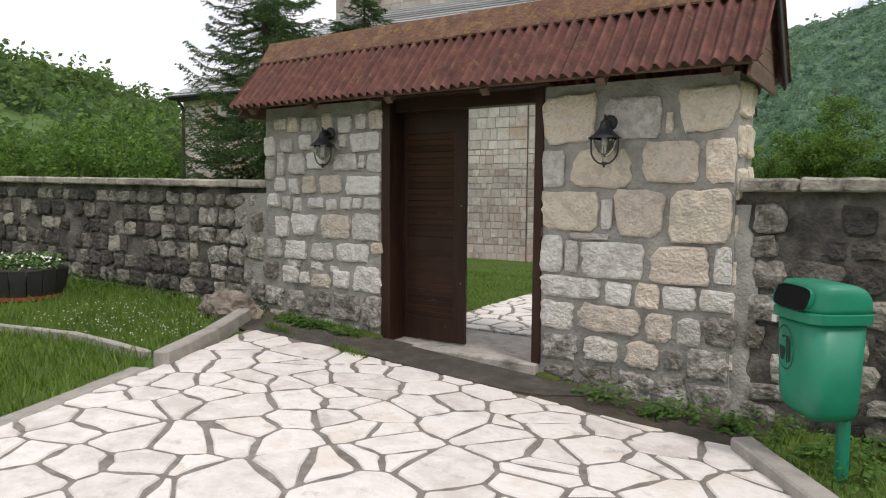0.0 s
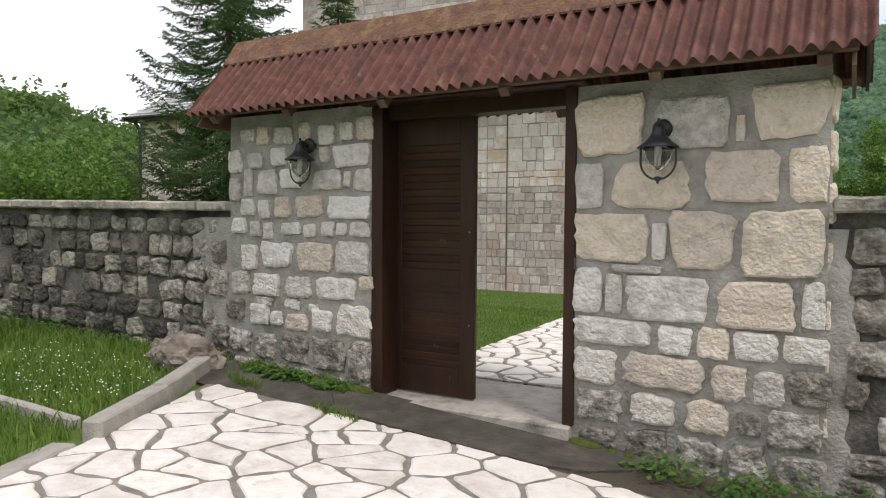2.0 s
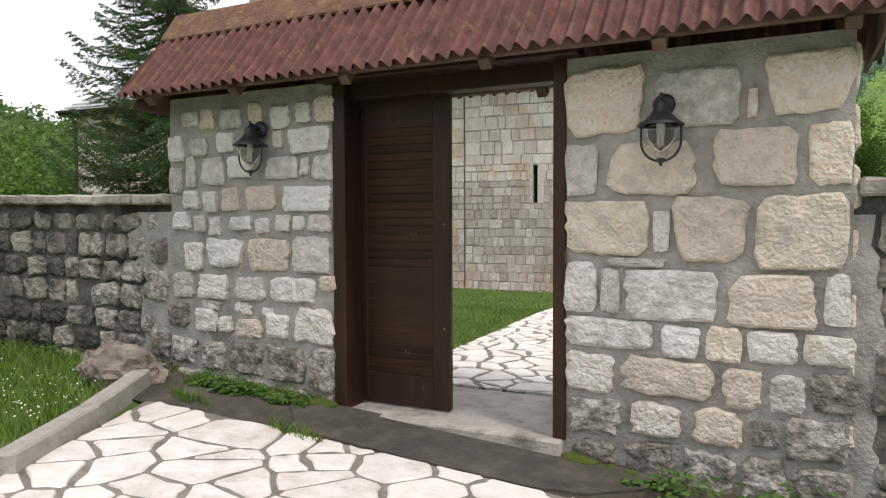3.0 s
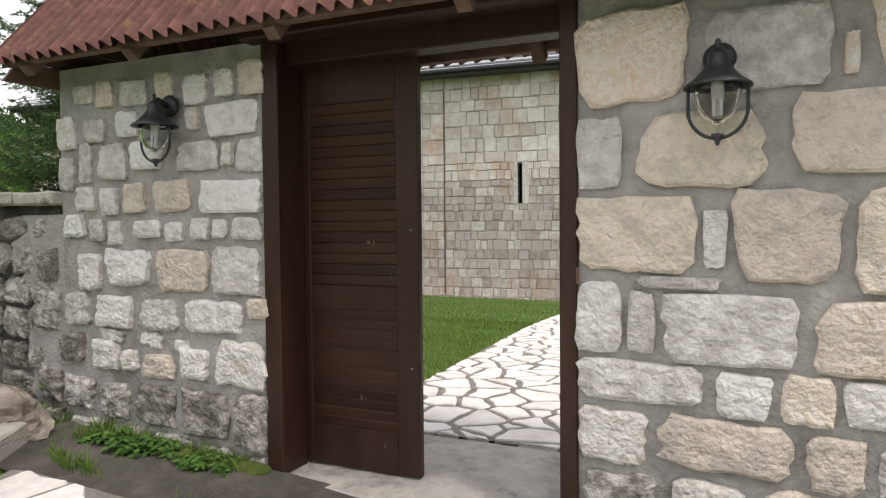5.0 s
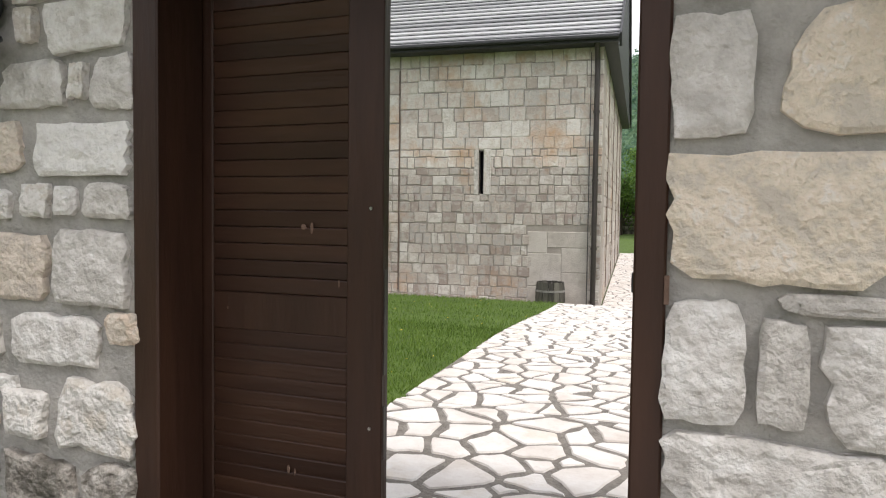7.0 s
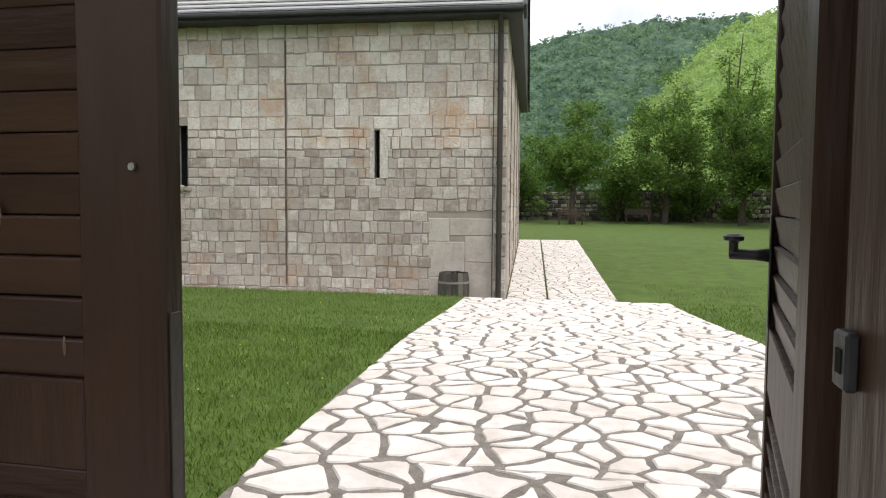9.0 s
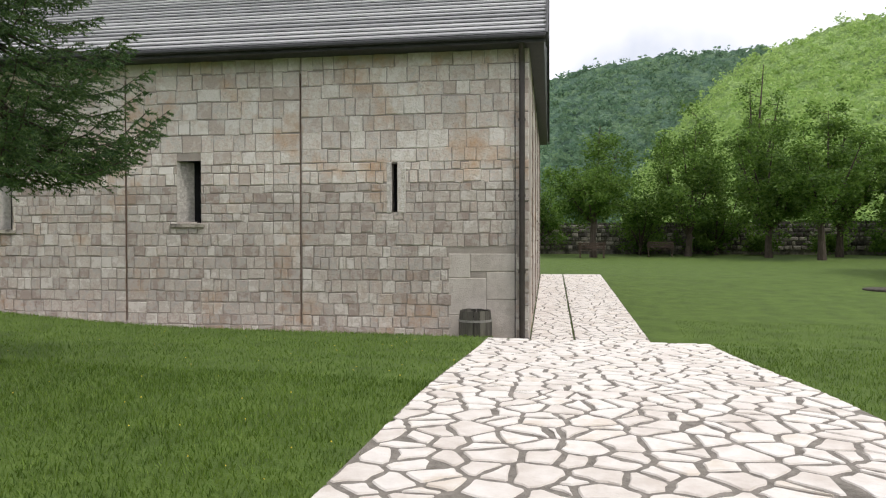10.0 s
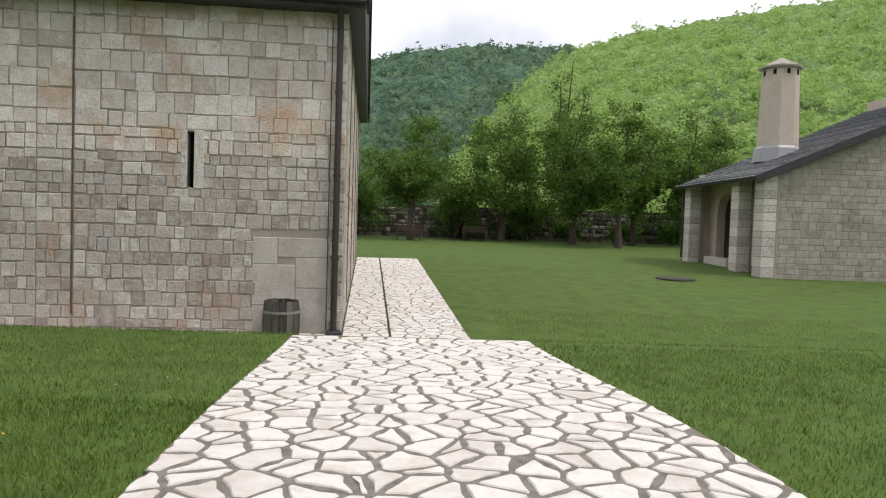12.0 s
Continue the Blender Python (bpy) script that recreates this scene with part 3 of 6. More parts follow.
# ---- low walls beside the gate ----
def low_wall(name, x0, x1, y, base, top, rise, seed, label):
    """A rubble garden wall from x0 (at the gate) to x1, its top and foot rising with the distance."""
    bm = bmesh.new()
    xs = [x0 + (x1 - x0) * i / 60 for i in range(61)]
    rows = []
    for x in xs:
        d = abs(x - x0)
        zs = [base - 0.4] + [base + rise * d + (top - base) * k / 10 for k in range(11)]
        rows.append([bm.verts.new((x, y + 0.02 + 0.02 * noise.noise((x * 3, z * 3, 1.7)), z)) for z in zs] + [bm.verts.new((x, y + 0.4, zs[-1])), bm.verts.new((x, y + 0.4, zs[0]))])
    for a, b in zip(rows, rows[1:]):
        for k in range(len(a) - 1):
            bm.faces.new((a[k], b[k], b[k + 1], a[k + 1]) if x1 > x0 else (b[k], a[k], a[k + 1], b[k + 1]))
    bm.faces.new(rows[0] if x1 < x0 else rows[0][::-1])
    bm.faces.new(rows[-1][::-1] if x1 < x0 else rows[-1])
    wall = tagged(part(name, bm, M_DARK_MORTAR), label, "wall", kind="structure")
    rng = random.Random(seed)
    z = base - 0.04
    a, b = min(x0, x1), max(x0, x1)
    while z < top - 0.12:
        h = rng.choice((0.13, 0.16, 0.19, 0.22))
        x = a + rng.uniform(0, 0.1)
        while x < b - 0.1:
            w = rng.uniform(0.13, 0.36)
            if rng.random() > 0.1 and x + w < b + 0.05:
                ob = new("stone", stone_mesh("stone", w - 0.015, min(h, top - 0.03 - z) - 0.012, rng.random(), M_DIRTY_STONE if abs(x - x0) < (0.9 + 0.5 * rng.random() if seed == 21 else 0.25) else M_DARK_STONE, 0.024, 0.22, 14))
                ob.matrix_world = pose(x + w / 2, y + rng.uniform(0.0, 0.015), z + h / 2 + rise * abs(x + w / 2 - x0), 0, rng.uniform(-8, 8), 0)
                ob.parent = wall
            x += w
        z += h
    x = x0
    sgn = 1 if x1 > x0 else -1
    while abs(x - x0) < abs(x1 - x0) - 0.2:
        w = rng.uniform(0.28, 0.6) if seed != 21 else rng.uniform(0.36, 0.5)
        bm = boxed(-w / 2 + 0.012, w / 2 - 0.012, -0.28, 0.28, 0, 0.085, 0.014)
        bmesh.ops.subdivide_edges(bm, edges=bm.edges[:], cuts=2, use_grid_fill=True)
        for v in bm.verts:
            v.co += Vector((noise.noise(v.co * 9 + Vector((x, 0, 0))), noise.noise(v.co * 9 + Vector((x, 5, 0))), noise.noise(v.co * 9 + Vector((x, 9, 0))))) * 0.012
        c = part("coping_stone", bm, M_COPING, wall)
        xm = x + sgn * w / 2
        c.matrix_world = pose(xm, y + 0.2, top + rise * abs(xm - x0) - 0.008, 0, rng.uniform(-0.8, 0.8) + sgn * -math.degrees(math.atan(rise)), rng.uniform(-1, 1))
        x += sgn * w
    return wall


wall_1 = low_wall("wall_low_1", GX0 - 0.005, -13.0, 0.035, 0.06, 1.42, 0.016, 21, "dark weathered rubble garden wall with flat coping stones")
wall_2 = low_wall("wall_low_2", GX1 + 0.01, 9.0, 0.05, -0.16, 1.4, 0.0, 22, "black-stained rubble garden wall with pale coping stones")



def mortar_lap(parent, x0, x1, z0, z1, y, seed):
    """Grey pointing of the gate pier lapped over the end of a low wall, with a ragged edge."""
    n, m = 24, 30
    verts, faces = [], []
    for layer in (0, 1):
        for j in range(m + 1):
            z = z0 + (z1 - z0) * j / m
            reach = 0.62 + 0.38 * noise.noise((seed, z * 2.1, 0)) + 0.22 * noise.noise((seed, z * 9, 3))
            for i in range(n + 1):
                u = i / n
                x = x0 + (x1 - x0) * u * reach
                d = 0.02 * (1 - u ** 3) + 0.01 * noise.noise((x * 7, z * 7, seed))
                verts.append((x, y + 0.004 - d if layer == 0 else y + 0.05, z))
    k = (n + 1) * (m + 1)
    for j in range(m):
        for i in range(n):
            a = j * (n + 1) + i
            q = (a, a + 1, a + n + 2, a + n + 1)
            faces.append(q if x1 > x0 else q[::-1])
    for j in range(m):
        a = j * (n + 1) + n
        faces.append((a, a + k, a + k + n + 1, a + n + 1))
    raw("mortar_lap", verts, faces, M_MORTAR, parent, True)


mortar_lap(wall_1, GX0 + 0.01, GX0 - 0.62, 0.02, 1.36, 0.035, 3)
mortar_lap(wall_2, GX1 - 0.01, GX1 + 0.22, -0.2, 1.3, 0.05, 8)

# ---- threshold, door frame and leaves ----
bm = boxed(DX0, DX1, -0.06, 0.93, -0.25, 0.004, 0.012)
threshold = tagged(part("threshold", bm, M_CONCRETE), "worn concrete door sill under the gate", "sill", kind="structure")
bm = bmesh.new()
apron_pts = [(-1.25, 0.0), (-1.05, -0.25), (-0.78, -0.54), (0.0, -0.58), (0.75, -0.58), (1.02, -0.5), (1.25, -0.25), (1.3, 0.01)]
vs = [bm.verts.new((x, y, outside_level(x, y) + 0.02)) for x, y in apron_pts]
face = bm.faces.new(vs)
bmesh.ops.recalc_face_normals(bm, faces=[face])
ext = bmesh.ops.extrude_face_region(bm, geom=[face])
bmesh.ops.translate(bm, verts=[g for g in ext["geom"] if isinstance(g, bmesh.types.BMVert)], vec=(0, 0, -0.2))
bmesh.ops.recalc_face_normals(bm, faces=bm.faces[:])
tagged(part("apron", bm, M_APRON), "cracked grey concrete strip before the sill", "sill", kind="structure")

for name, pts in (("verge_1", [(0.95, -0.68), (2.45, -0.78), (2.5, 0.09), (0.95, 0.03)]), ("verge_3", [(-0.72, -0.68), (0.97, -0.68), (0.97, -0.3), (-0.72, -0.3)]), ("verge_2", [(-2.32, -0.62), (-0.7, -0.72), (-0.7, 0.03), (-2.35, 0.03)])):
    bm = bmesh.new()
    for i in range(13):
        for j in range(7):
            u, v = i / 12, j / 6
            x = (pts[0][0] * (1 - u) + pts[1][0] * u) * (1 - v) + (pts[3][0] * (1 - u) + pts[2][0] * u) * v
            y = (pts[0][1] * (1 - u) + pts[1][1] * u) * (1 - v) + (pts[3][1] * (1 - u) + pts[2][1] * u) * v
            bm.verts.new((x, y, outside_level(x, y) + 0.006 + 0.008 * noise.noise((x * 9, y * 9, 0))))
    bm.verts.ensure_lookup_table()
    for i in range(12):
        for j in range(6):
            bm.faces.new([bm.verts[k] for k in (i * 7 + j, i * 7 + 7 + j, i * 7 + 8 + j, i * 7 + j + 1)])
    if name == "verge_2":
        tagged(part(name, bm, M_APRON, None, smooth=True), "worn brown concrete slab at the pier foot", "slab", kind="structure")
    else:
        tagged(part(name, bm, M_SOIL, None, smooth=True), "dark damp soil at the foot of the wall", "soil", kind="structure")

door_frame = thing("door_frame", "dark brown timber gate frame set in the wall", "door frame", kind="structure")
part("post", boxed(DX0 - 0.035, -0.775, -0.004, 0.21, 0.0, 2.2, 0.006), M_DOOR, door_frame)
part("post", boxed(0.671, DX1 + 0.012, -0.006, 0.13, 0.0, 2.2, 0.006), M_DOOR, door_frame)
part("rebate", boxed(0.7, DX1 + 0.012, 0.131, 0.235, 0.0, 2.12, 0.004), M_DOOR, door_frame)
part("lintel", boxed(DX0 - 0.02, DX1 + 0.05, 0.085, 0.215, 2.1, 2.22, 0.006), M_DOOR, door_frame)
part("beam", boxed(DX0 - 0.1, DX1 + 0.1, -0.1, 0.06, 2.2, 2.3, 0.01), M_DOOR, door_frame)


def door_leaf(name, width, height, label):
    """A leaf in its own x (0 to width) and z, front towards -y: stiles, rails and horizontal slats."""
    leaf = thing(name, label, "gate door", "leaves of the gate", kind="structure")
    d = 0.045
    part("stile", boxed(0, 0.06, 0, d, 0, height, 0.004), M_DOOR, leaf)
    part("stile", boxed(width - 0.125, width, 0, d, 0, height, 0.004), M_DOOR, leaf)
    lo, hi = 0.06, width - 0.125
    part("rail", boxed(lo, hi, 0.002, d, 0, 0.21, 0.003), M_DOOR, leaf)
    part("rail", boxed(lo, hi, 0.002, d, 0.83, 0.955, 0.003), M_DOOR, leaf)
    part("rail", boxed(lo, hi, 0.002, d, 1.895, height, 0.003), M_DOOR, leaf)
    part("backing", boxed(lo, hi, 0.03, 0.04, 0.2, 1.94), M_DOOR, leaf)
    tilt = Matrix.Rotation(radians(10), 4, "X")
    slat = mesh_from("slat", boxed(lo - 0.002, hi + 0.002, -0.006, 0.006, -0.0272, 0.0272, 0.0025, tilt), M_DOOR_SLAT)
    for n_slats, z0, z1 in ((12, 0.21, 0.83), (17, 0.955, 1.895)):
        for i in range(n_slats):
            s = new("slat", slat)
            s.parent = leaf
            s.matrix_basis = pose(0, 0.014, z0 + (z1 - z0) * (i + 0.5) / n_slats)
    return leaf


door_1 = door_leaf("door_1", 0.70, 2.12, "closed dark brown slatted gate leaf with bare knot marks")
door_1.matrix_world = pose(-0.8, 0.215, 0.015)
part("screw", lathe(bmesh.new(), [(0.006, 0), (0.005, 0.003)], 8, pose(0.66, -0.003, 1.24, 90)), M_STEEL, door_1)
part("screw", lathe(bmesh.new(), [(0.006, 0), (0.005, 0.003)], 8, pose(0.66, -0.003, 0.55, 90)), M_STEEL, door_1)
part("edge_plate", boxed(0.6995, 0.7025, 0.01, 0.034, 0.72, 1.05, 0.001), M_PIPE, door_1)
part("edge_plate", boxed(0.6995, 0.7025, 0.012, 0.032, 0.45, 0.62, 0.001), M_PIPE, door_1)
for kx, kz, kw, kh in ((0.445, 1.175, 0.5, 1.6), (0.415, 1.178, 0.9, 0.8), (0.36, 0.375, 0.5, 1.3), (0.385, 0.37, 0.3, 1.1), (0.5, 0.14, 0.4, 1.4), (0.545, 1.0, 0.25, 1.2), (0.12, 0.9, 0.35, 0.5)):
    part("knot", lathe(bmesh.new(), [(0.0, 0), (0.012, 0.0015), (0.006, 0.003), (0.0, 0.003)], 9, pose(kx, 0.006 if 0.21 < kz < 0.83 or kz > 0.955 else 0.002, kz, 90) @ Matrix.Diagonal((kw, kh, 1, 1))), M_OLD_WOOD, door_1, "pale bare knot")
door_2 = door_leaf("door_2", 0.72, 2.12, "open dark brown slatted gate leaf swung into the yard")
door_2.matrix_world = pose(0.672 + 0.72 * math.cos(radians(80.5)), 0.245 + 0.72 * math.sin(radians(80.5)), 0.015, 0, 0, 260.5)
part("handle", tube(bmesh.new(), [(0.07, 0.0, 1.1), (0.07, -0.03, 1.1), (0.07, -0.075, 1.1)], [0.014, 0.011, 0.0105], 10), M_BLACK_METAL, door_2, "black lever handle", smooth=True)
bm = tube(bmesh.new(), [(0.07, -0.068, 1.094), (0.07, -0.068, 1.128)], 0.009, 10)
lathe(bm, [(0.009, 1.124), (0.019, 1.128), (0.02, 1.136), (0.012, 1.141), (0.0, 1.142)], 14, Matrix.Translation((0.07, -0.068, 0)))
part("grip", bm, M_BLACK_METAL, door_2, "upturned black handle knob")
part("lock_plate", boxed(0.05, 0.09, -0.003, 0.0, 0.96, 1.18, 0.001), M_BLACK_METAL, door_2)
part("latch", boxed(-0.012, 0.0, 0.012, 0.032, 0.99, 1.03, 0.002), M_STEEL, door_2)
keep = part("strike_box", boxed(0.659, 0.6715, 0.082, 0.118, 1.045, 1.098, 0.003), M_BLACK_METAL, door_frame, "black metal strike box")
part("slot", boxed(0.6578, 0.6592, 0.092, 0.106, 1.06, 1.082), M_VOID, keep)
part("wedge", boxed(DX1 + 0.008, DX1 + 0.02, -0.012, 0.0, 1.03, 1.1, 0.002), M_OLD_WOOD, door_frame, "pale wooden wedge")

# ---- gate roof ----
EAVE_F, EAVE_B, RIDGE_Y, EAVE_Z, RIDGE_Z = -0.31, 0.87, 0.27, 2.2, 2.86
roof = thing("gate_roof", "small gabled gate roof of red-brown corrugated sheets", "roof", kind="structure")


def sheet(x0, x1, front, lift):
    """A corrugated sheet from ridge to eave, 95 mm to a wave, with thickness."""
    ye = EAVE_F if front else EAVE_B
    n = max(8, round((x1 - x0) / 0.095 * 8))
    rows = []
    steps = 6
    dy, dz = ye - RIDGE_Y, EAVE_Z - RIDGE_Z
    ln = math.hypot(dy, dz)
    ny, nz = abs(dz) / ln * (-1 if front else 1), abs(dy) / ln
    verts, faces = [], []
    for layer in (0, 1):
        for j in range(steps + 1):
            for i in range(n + 1):
                x = x0 + (x1 - x0) * i / n
                w = 0.027 * math.cos(2 * math.pi * x / 0.095) + lift + 0.004 * noise.noise((x * 2, j * 0.4, 3)) - 0.006 * layer
                verts.append((x, RIDGE_Y + dy * j / steps + ny * w, RIDGE_Z + dz * j / steps + nz * w))
    k = (steps + 1) * (n + 1)
    for j in range(steps):
        for i in range(n):
            a = j * (n + 1) + i
            q = (a, a + 1, a + n + 2, a + n + 1)
            faces.append(q if not front else q[::-1])
            q = tuple(v + k for v in q)
            faces.append(q[::-1] if not front else q)
    for i in range(n):
        a = steps * (n + 1) + i
        faces.append((a, a + 1, a + 1 + k, a + k))
    for j in range(steps):
        for i in (0, n):
            a = j * (n + 1) + i
            faces.append((a, a + n + 1, a + n + 1 + k, a + k))
    return raw("roof_sheet", verts, faces, M_SHEET, roof, True)


sx = [-2.55, -1.6, -0.75, 0.1, 0.96, 1.66, 2.34]
for i, (a, b) in enumerate(zip(sx, sx[1:])):
    sheet(a, b + 0.04, True, 0.02 + 0.007 * (i % 2))
    sheet(a, b + 0.04, False, 0.02 + 0.007 * (i % 2))
for i in range(6):
    a, b = -2.56 + i * 0.815, -2.56 + (i + 1) * 0.815 + 0.03
    bm = bmesh.new()
    prof = [(-0.19, -0.195), (-0.16, -0.15), (-0.03, 0.035), (0.0, 0.045), (0.03, 0.035), (0.16, -0.15), (0.19, -0.195)]
    for x in (a, b):
        for t in (0.0, -0.012):
            for y, z in prof:
                bm.verts.new((x, RIDGE_Y + y, RIDGE_Z + 0.045 + z + t + 0.004 * (i % 2)))
    bm.verts.ensure_lookup_table()
    for k in range(6):
        for q in ((k, k + 1, 15 + k, 14 + k), (7 + k, 21 + k, 22 + k, 8 + k), (k, 7 + k, 8 + k, k + 1), (14 + k, 15 + k, 22 + k, 21 + k)):
            bm.faces.new([bm.verts[v] for v in q])
    bmesh.ops.recalc_face_normals(bm, faces=bm.faces[:])
    part("ridge_cap", bm, M_RIDGE, roof)
rng = random.Random(4)
for xg, side in ((GX1 + 0.09, 1), (GX0 - 0.09, -1)):
    for k in range(5):
        z0, z1 = 2.12 + k * 0.135, 2.12 + (k + 1) * 0.135 - 0.006
        def half(z):
            return max(0.03, 0.52 * (2.84 - z) / 0.7)
        bm = bmesh.new()
        q = [(-half(z0), z0), (half(z0), z0), (half(z1), z1), (-half(z1), z1)]
        for t in (0, 0.02):
            for y, z in q:
                bm.verts.new((xg + side * t, RIDGE_Y + y, z))
        bm.verts.ensure_lookup_table()
        for f in ((0, 1, 2, 3), (4, 5, 6, 7), (0, 1, 5, 4), (1, 2, 6, 5), (2, 3, 7, 6), (3, 0, 4, 7)):
            bm.faces.new([bm.verts[i] for i in f])
        bmesh.ops.recalc_face_normals(bm, faces=bm.faces[:])
        part("gable_board", bm, M_OLD_WOOD, roof)
slope_f = math.degrees(math.atan2(RIDGE_Z - EAVE_Z, RIDGE_Y - EAVE_F))
for y_e, sg in ((EAVE_F, 1), (EAVE_B, -1)):
    part("eave_batten", boxed(-2.5, 2.3, y_e + sg * 0.07 - 0.03, y_e + sg * 0.07 + 0.03, EAVE_Z - 0.0, EAVE_Z + 0.05, 0.005), M_OLD_WOOD, roof)
for x in (-2.3, -1.5, -0.6, 0.35, 1.3, 2.15):
    for sg in (-1, 1):
        ln = 0.84
        m = Matrix.Translation((x, RIDGE_Y, RIDGE_Z - 0.05)) @ Matrix.Rotation(radians(-slope_f if sg > 0 else slope_f), 4, "X")
        part("rafter", boxed(-0.035, 0.035, 0 if sg > 0 else -ln, ln if sg > 0 else 0, -0.07, 0.0, 0.004, m), M_OLD_WOOD, roof)
part("verge_board", boxed(0, 0.02, 0, 0.88, -0.06, 0.05, 0.003, Matrix.Translation((2.34, RIDGE_Y, RIDGE_Z)) @ Matrix.Rotation(radians(-slope_f), 4, "X")), M_DARK_ROOF, roof)
part("verge_board", boxed(0, 0.02, 0, 0.88, -0.06, 0.05, 0.003, Matrix.Translation((-2.57, RIDGE_Y, RIDGE_Z)) @ Matrix.Rotation(radians(-slope_f), 4, "X")), M_DARK_ROOF, roof)




# ---- church ----
CH = pose(-1.25, 12.95, 0, 0, 0, 5)
church = thing("church", "long stone church with a grey board roof", "church", at=CH, kind="structure")
CL, CD, CB, CE = 17.9, 13.2, -1.0, 4.95
WINDOWS = [(-2.55, 0.11, 1.75, 2.68), (-6.75, 0.5, 1.56, 2.8), (-10.95, 0.5, 1.45, 2.72)]
SEAMS = [-4.4, -8.1, -12.85, -16.2]


def in_church(ob):
    ob.parent = church
    return ob


# wall cores, pierced by the windows
bm = bmesh.new()
cuts = sorted({-CL, 0.0, *(x - w / 2 for x, w, a, b in WINDOWS), *(x + w / 2 for x, w, a, b in WINDOWS)})
for xa, xb in zip(cuts, cuts[1:]):
    hole = [w for w in WINDOWS if abs((xa + xb) / 2 - w[0]) < w[1] / 2]
    if hole:
        box(bm, xa, xb, 0.02, 0.9, CB, hole[0][2])
        box(bm, xa, xb, 0.02, 0.9, hole[0][3], CE)
    else:
        box(bm, xa, xb, 0.02, 0.9, CB, CE)
box(bm, -0.9, -0.02, 0.9, CD, CB, CE)
box(bm, -CL + 0.02, -CL + 0.9, 0.9, CD, CB, CE)
box(bm, -CL, 0, CD - 0.9, CD, CB, CE)
in_church(part("wall", bm, M_ASHLAR_JOINT, None))
# gable above the short side
bm = bmesh.new()
RISE = 0.62
mid = CD / 2
for x in (-0.9, -0.02):
    for y, z in ((0.0, CE), (CD, CE), (mid, CE + RISE * mid)):
        bm.verts.new((x, y, z))
bm.verts.ensure_lookup_table()
for f in ((0, 1, 2), (3, 4, 5), (0, 1, 4, 3), (1, 2, 5, 4), (2, 0, 3, 5)):
    bm.faces.new([bm.verts[i] for i in f])
bmesh.ops.recalc_face_normals(bm, faces=bm.faces[:])
in_church(part("gable", bm, M_ASHLAR_JOINT))


def ashlar_mesh(name, w, h, d=0.013, c=0.011):
    x, z = w / 2, h / 2
    verts = [(-x, 0.0, -z), (x, 0.0, -z), (x, 0.0, z), (-x, 0.0, z), (-x + c, -d, -z + c), (x - c, -d, -z + c), (x - c, -d, z - c), (-x + c, -d, z - c)]
    return verts, [(4, 5, 6, 7), (0, 1, 5, 4), (1, 2, 6, 5), (2, 3, 7, 6), (3, 0, 4, 7)]


rng = random.Random(17)
ash_cache, near_count = {}, 0
far = {M_ASHLAR.name: ([], []), M_ASHLAR_UPPER.name: ([], [])}


def set_block(m, w, h, near, material=M_ASHLAR):
    """One ashlar block: an object of its own near the path, joined farther off."""
    global near_count
    if near and near_count < 300:
        key = (round(w / 0.03), round(h / 0.02), material.name)
        if key not in ash_cache:
            v, f = ashlar_mesh("ashlar_block", key[0] * 0.03, key[1] * 0.02)
            v = [(p[0] + rng.uniform(-0.007, 0.007), p[1], p[2] + rng.uniform(-0.007, 0.007)) for p in v]
            me = bpy.data.meshes.new("ashlar_block")
            me.from_pydata(v, [], f)
            me.materials.append(material)
            ash_cache[key] = me
        ob = in_church(new("ashlar_block", ash_cache[key]))
        ob.matrix_basis = m
        near_count += 1
    else:
        v, f = ashlar_mesh("ashlar_block", w, h)
        v = [(p[0] + rng.uniform(-0.007, 0.007), p[1], p[2] + rng.uniform(-0.007, 0.007)) for p in v]
        far_v, far_f = far[material.name]
        k = len(far_v)
        far_v.extend(m @ Vector(p) for p in v)
        far_f.extend(tuple(i + k for i in q) for q in f)


z = -0.86
while z < CE - 0.05:
    upper = z > 2.55
    h = rng.choice((0.26, 0.3, 0.34)) if upper else rng.choice((0.16, 0.19, 0.21, 0.24))
    h = min(h, CE - z)
    x = 0.0
    stops = sorted([s for s in SEAMS] + [s - 0.58 for s in SEAMS] + [-CL], reverse=True)
    for stop in stops:
        while x > stop + 0.02:
            w = rng.choice((0.22, 0.27, 0.32, 0.37, 0.46)) * rng.uniform(0.9, 1.1) if upper else rng.choice((0.15, 0.18, 0.22, 0.26, 0.32)) * rng.uniform(0.9, 1.1)
            if x - w < stop + 0.14:
                w = x - stop
            xa, xb = x - w, x
            pieces = [(xa, xb)]
            for wx, ww, wa, wb in WINDOWS:
                if z + h > wa + 0.02 and z < wb - 0.02:
                    lo, hi = wx - ww / 2, wx + ww / 2
                    nxt = []
                    for a, b in pieces:
                        if b <= lo or a >= hi:
                            nxt.append((a, b))
                        else:
                            if lo - a > 0.05:
                                nxt.append((a, lo))
                            if b - hi > 0.05:
                                nxt.append((hi, b))
                    pieces = nxt
            for a, b in pieces:
                if -1.5 < (a + b) / 2 < -0.25 and z < 0.9:
                    continue
                j = 0.012
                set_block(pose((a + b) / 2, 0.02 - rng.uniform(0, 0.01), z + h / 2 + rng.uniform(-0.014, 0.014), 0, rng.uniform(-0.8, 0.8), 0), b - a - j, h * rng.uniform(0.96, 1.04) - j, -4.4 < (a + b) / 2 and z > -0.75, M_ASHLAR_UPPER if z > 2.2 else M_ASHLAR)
            x -= w
        x = stop - (0.03 if stop in SEAMS else 0.0)
    z += h
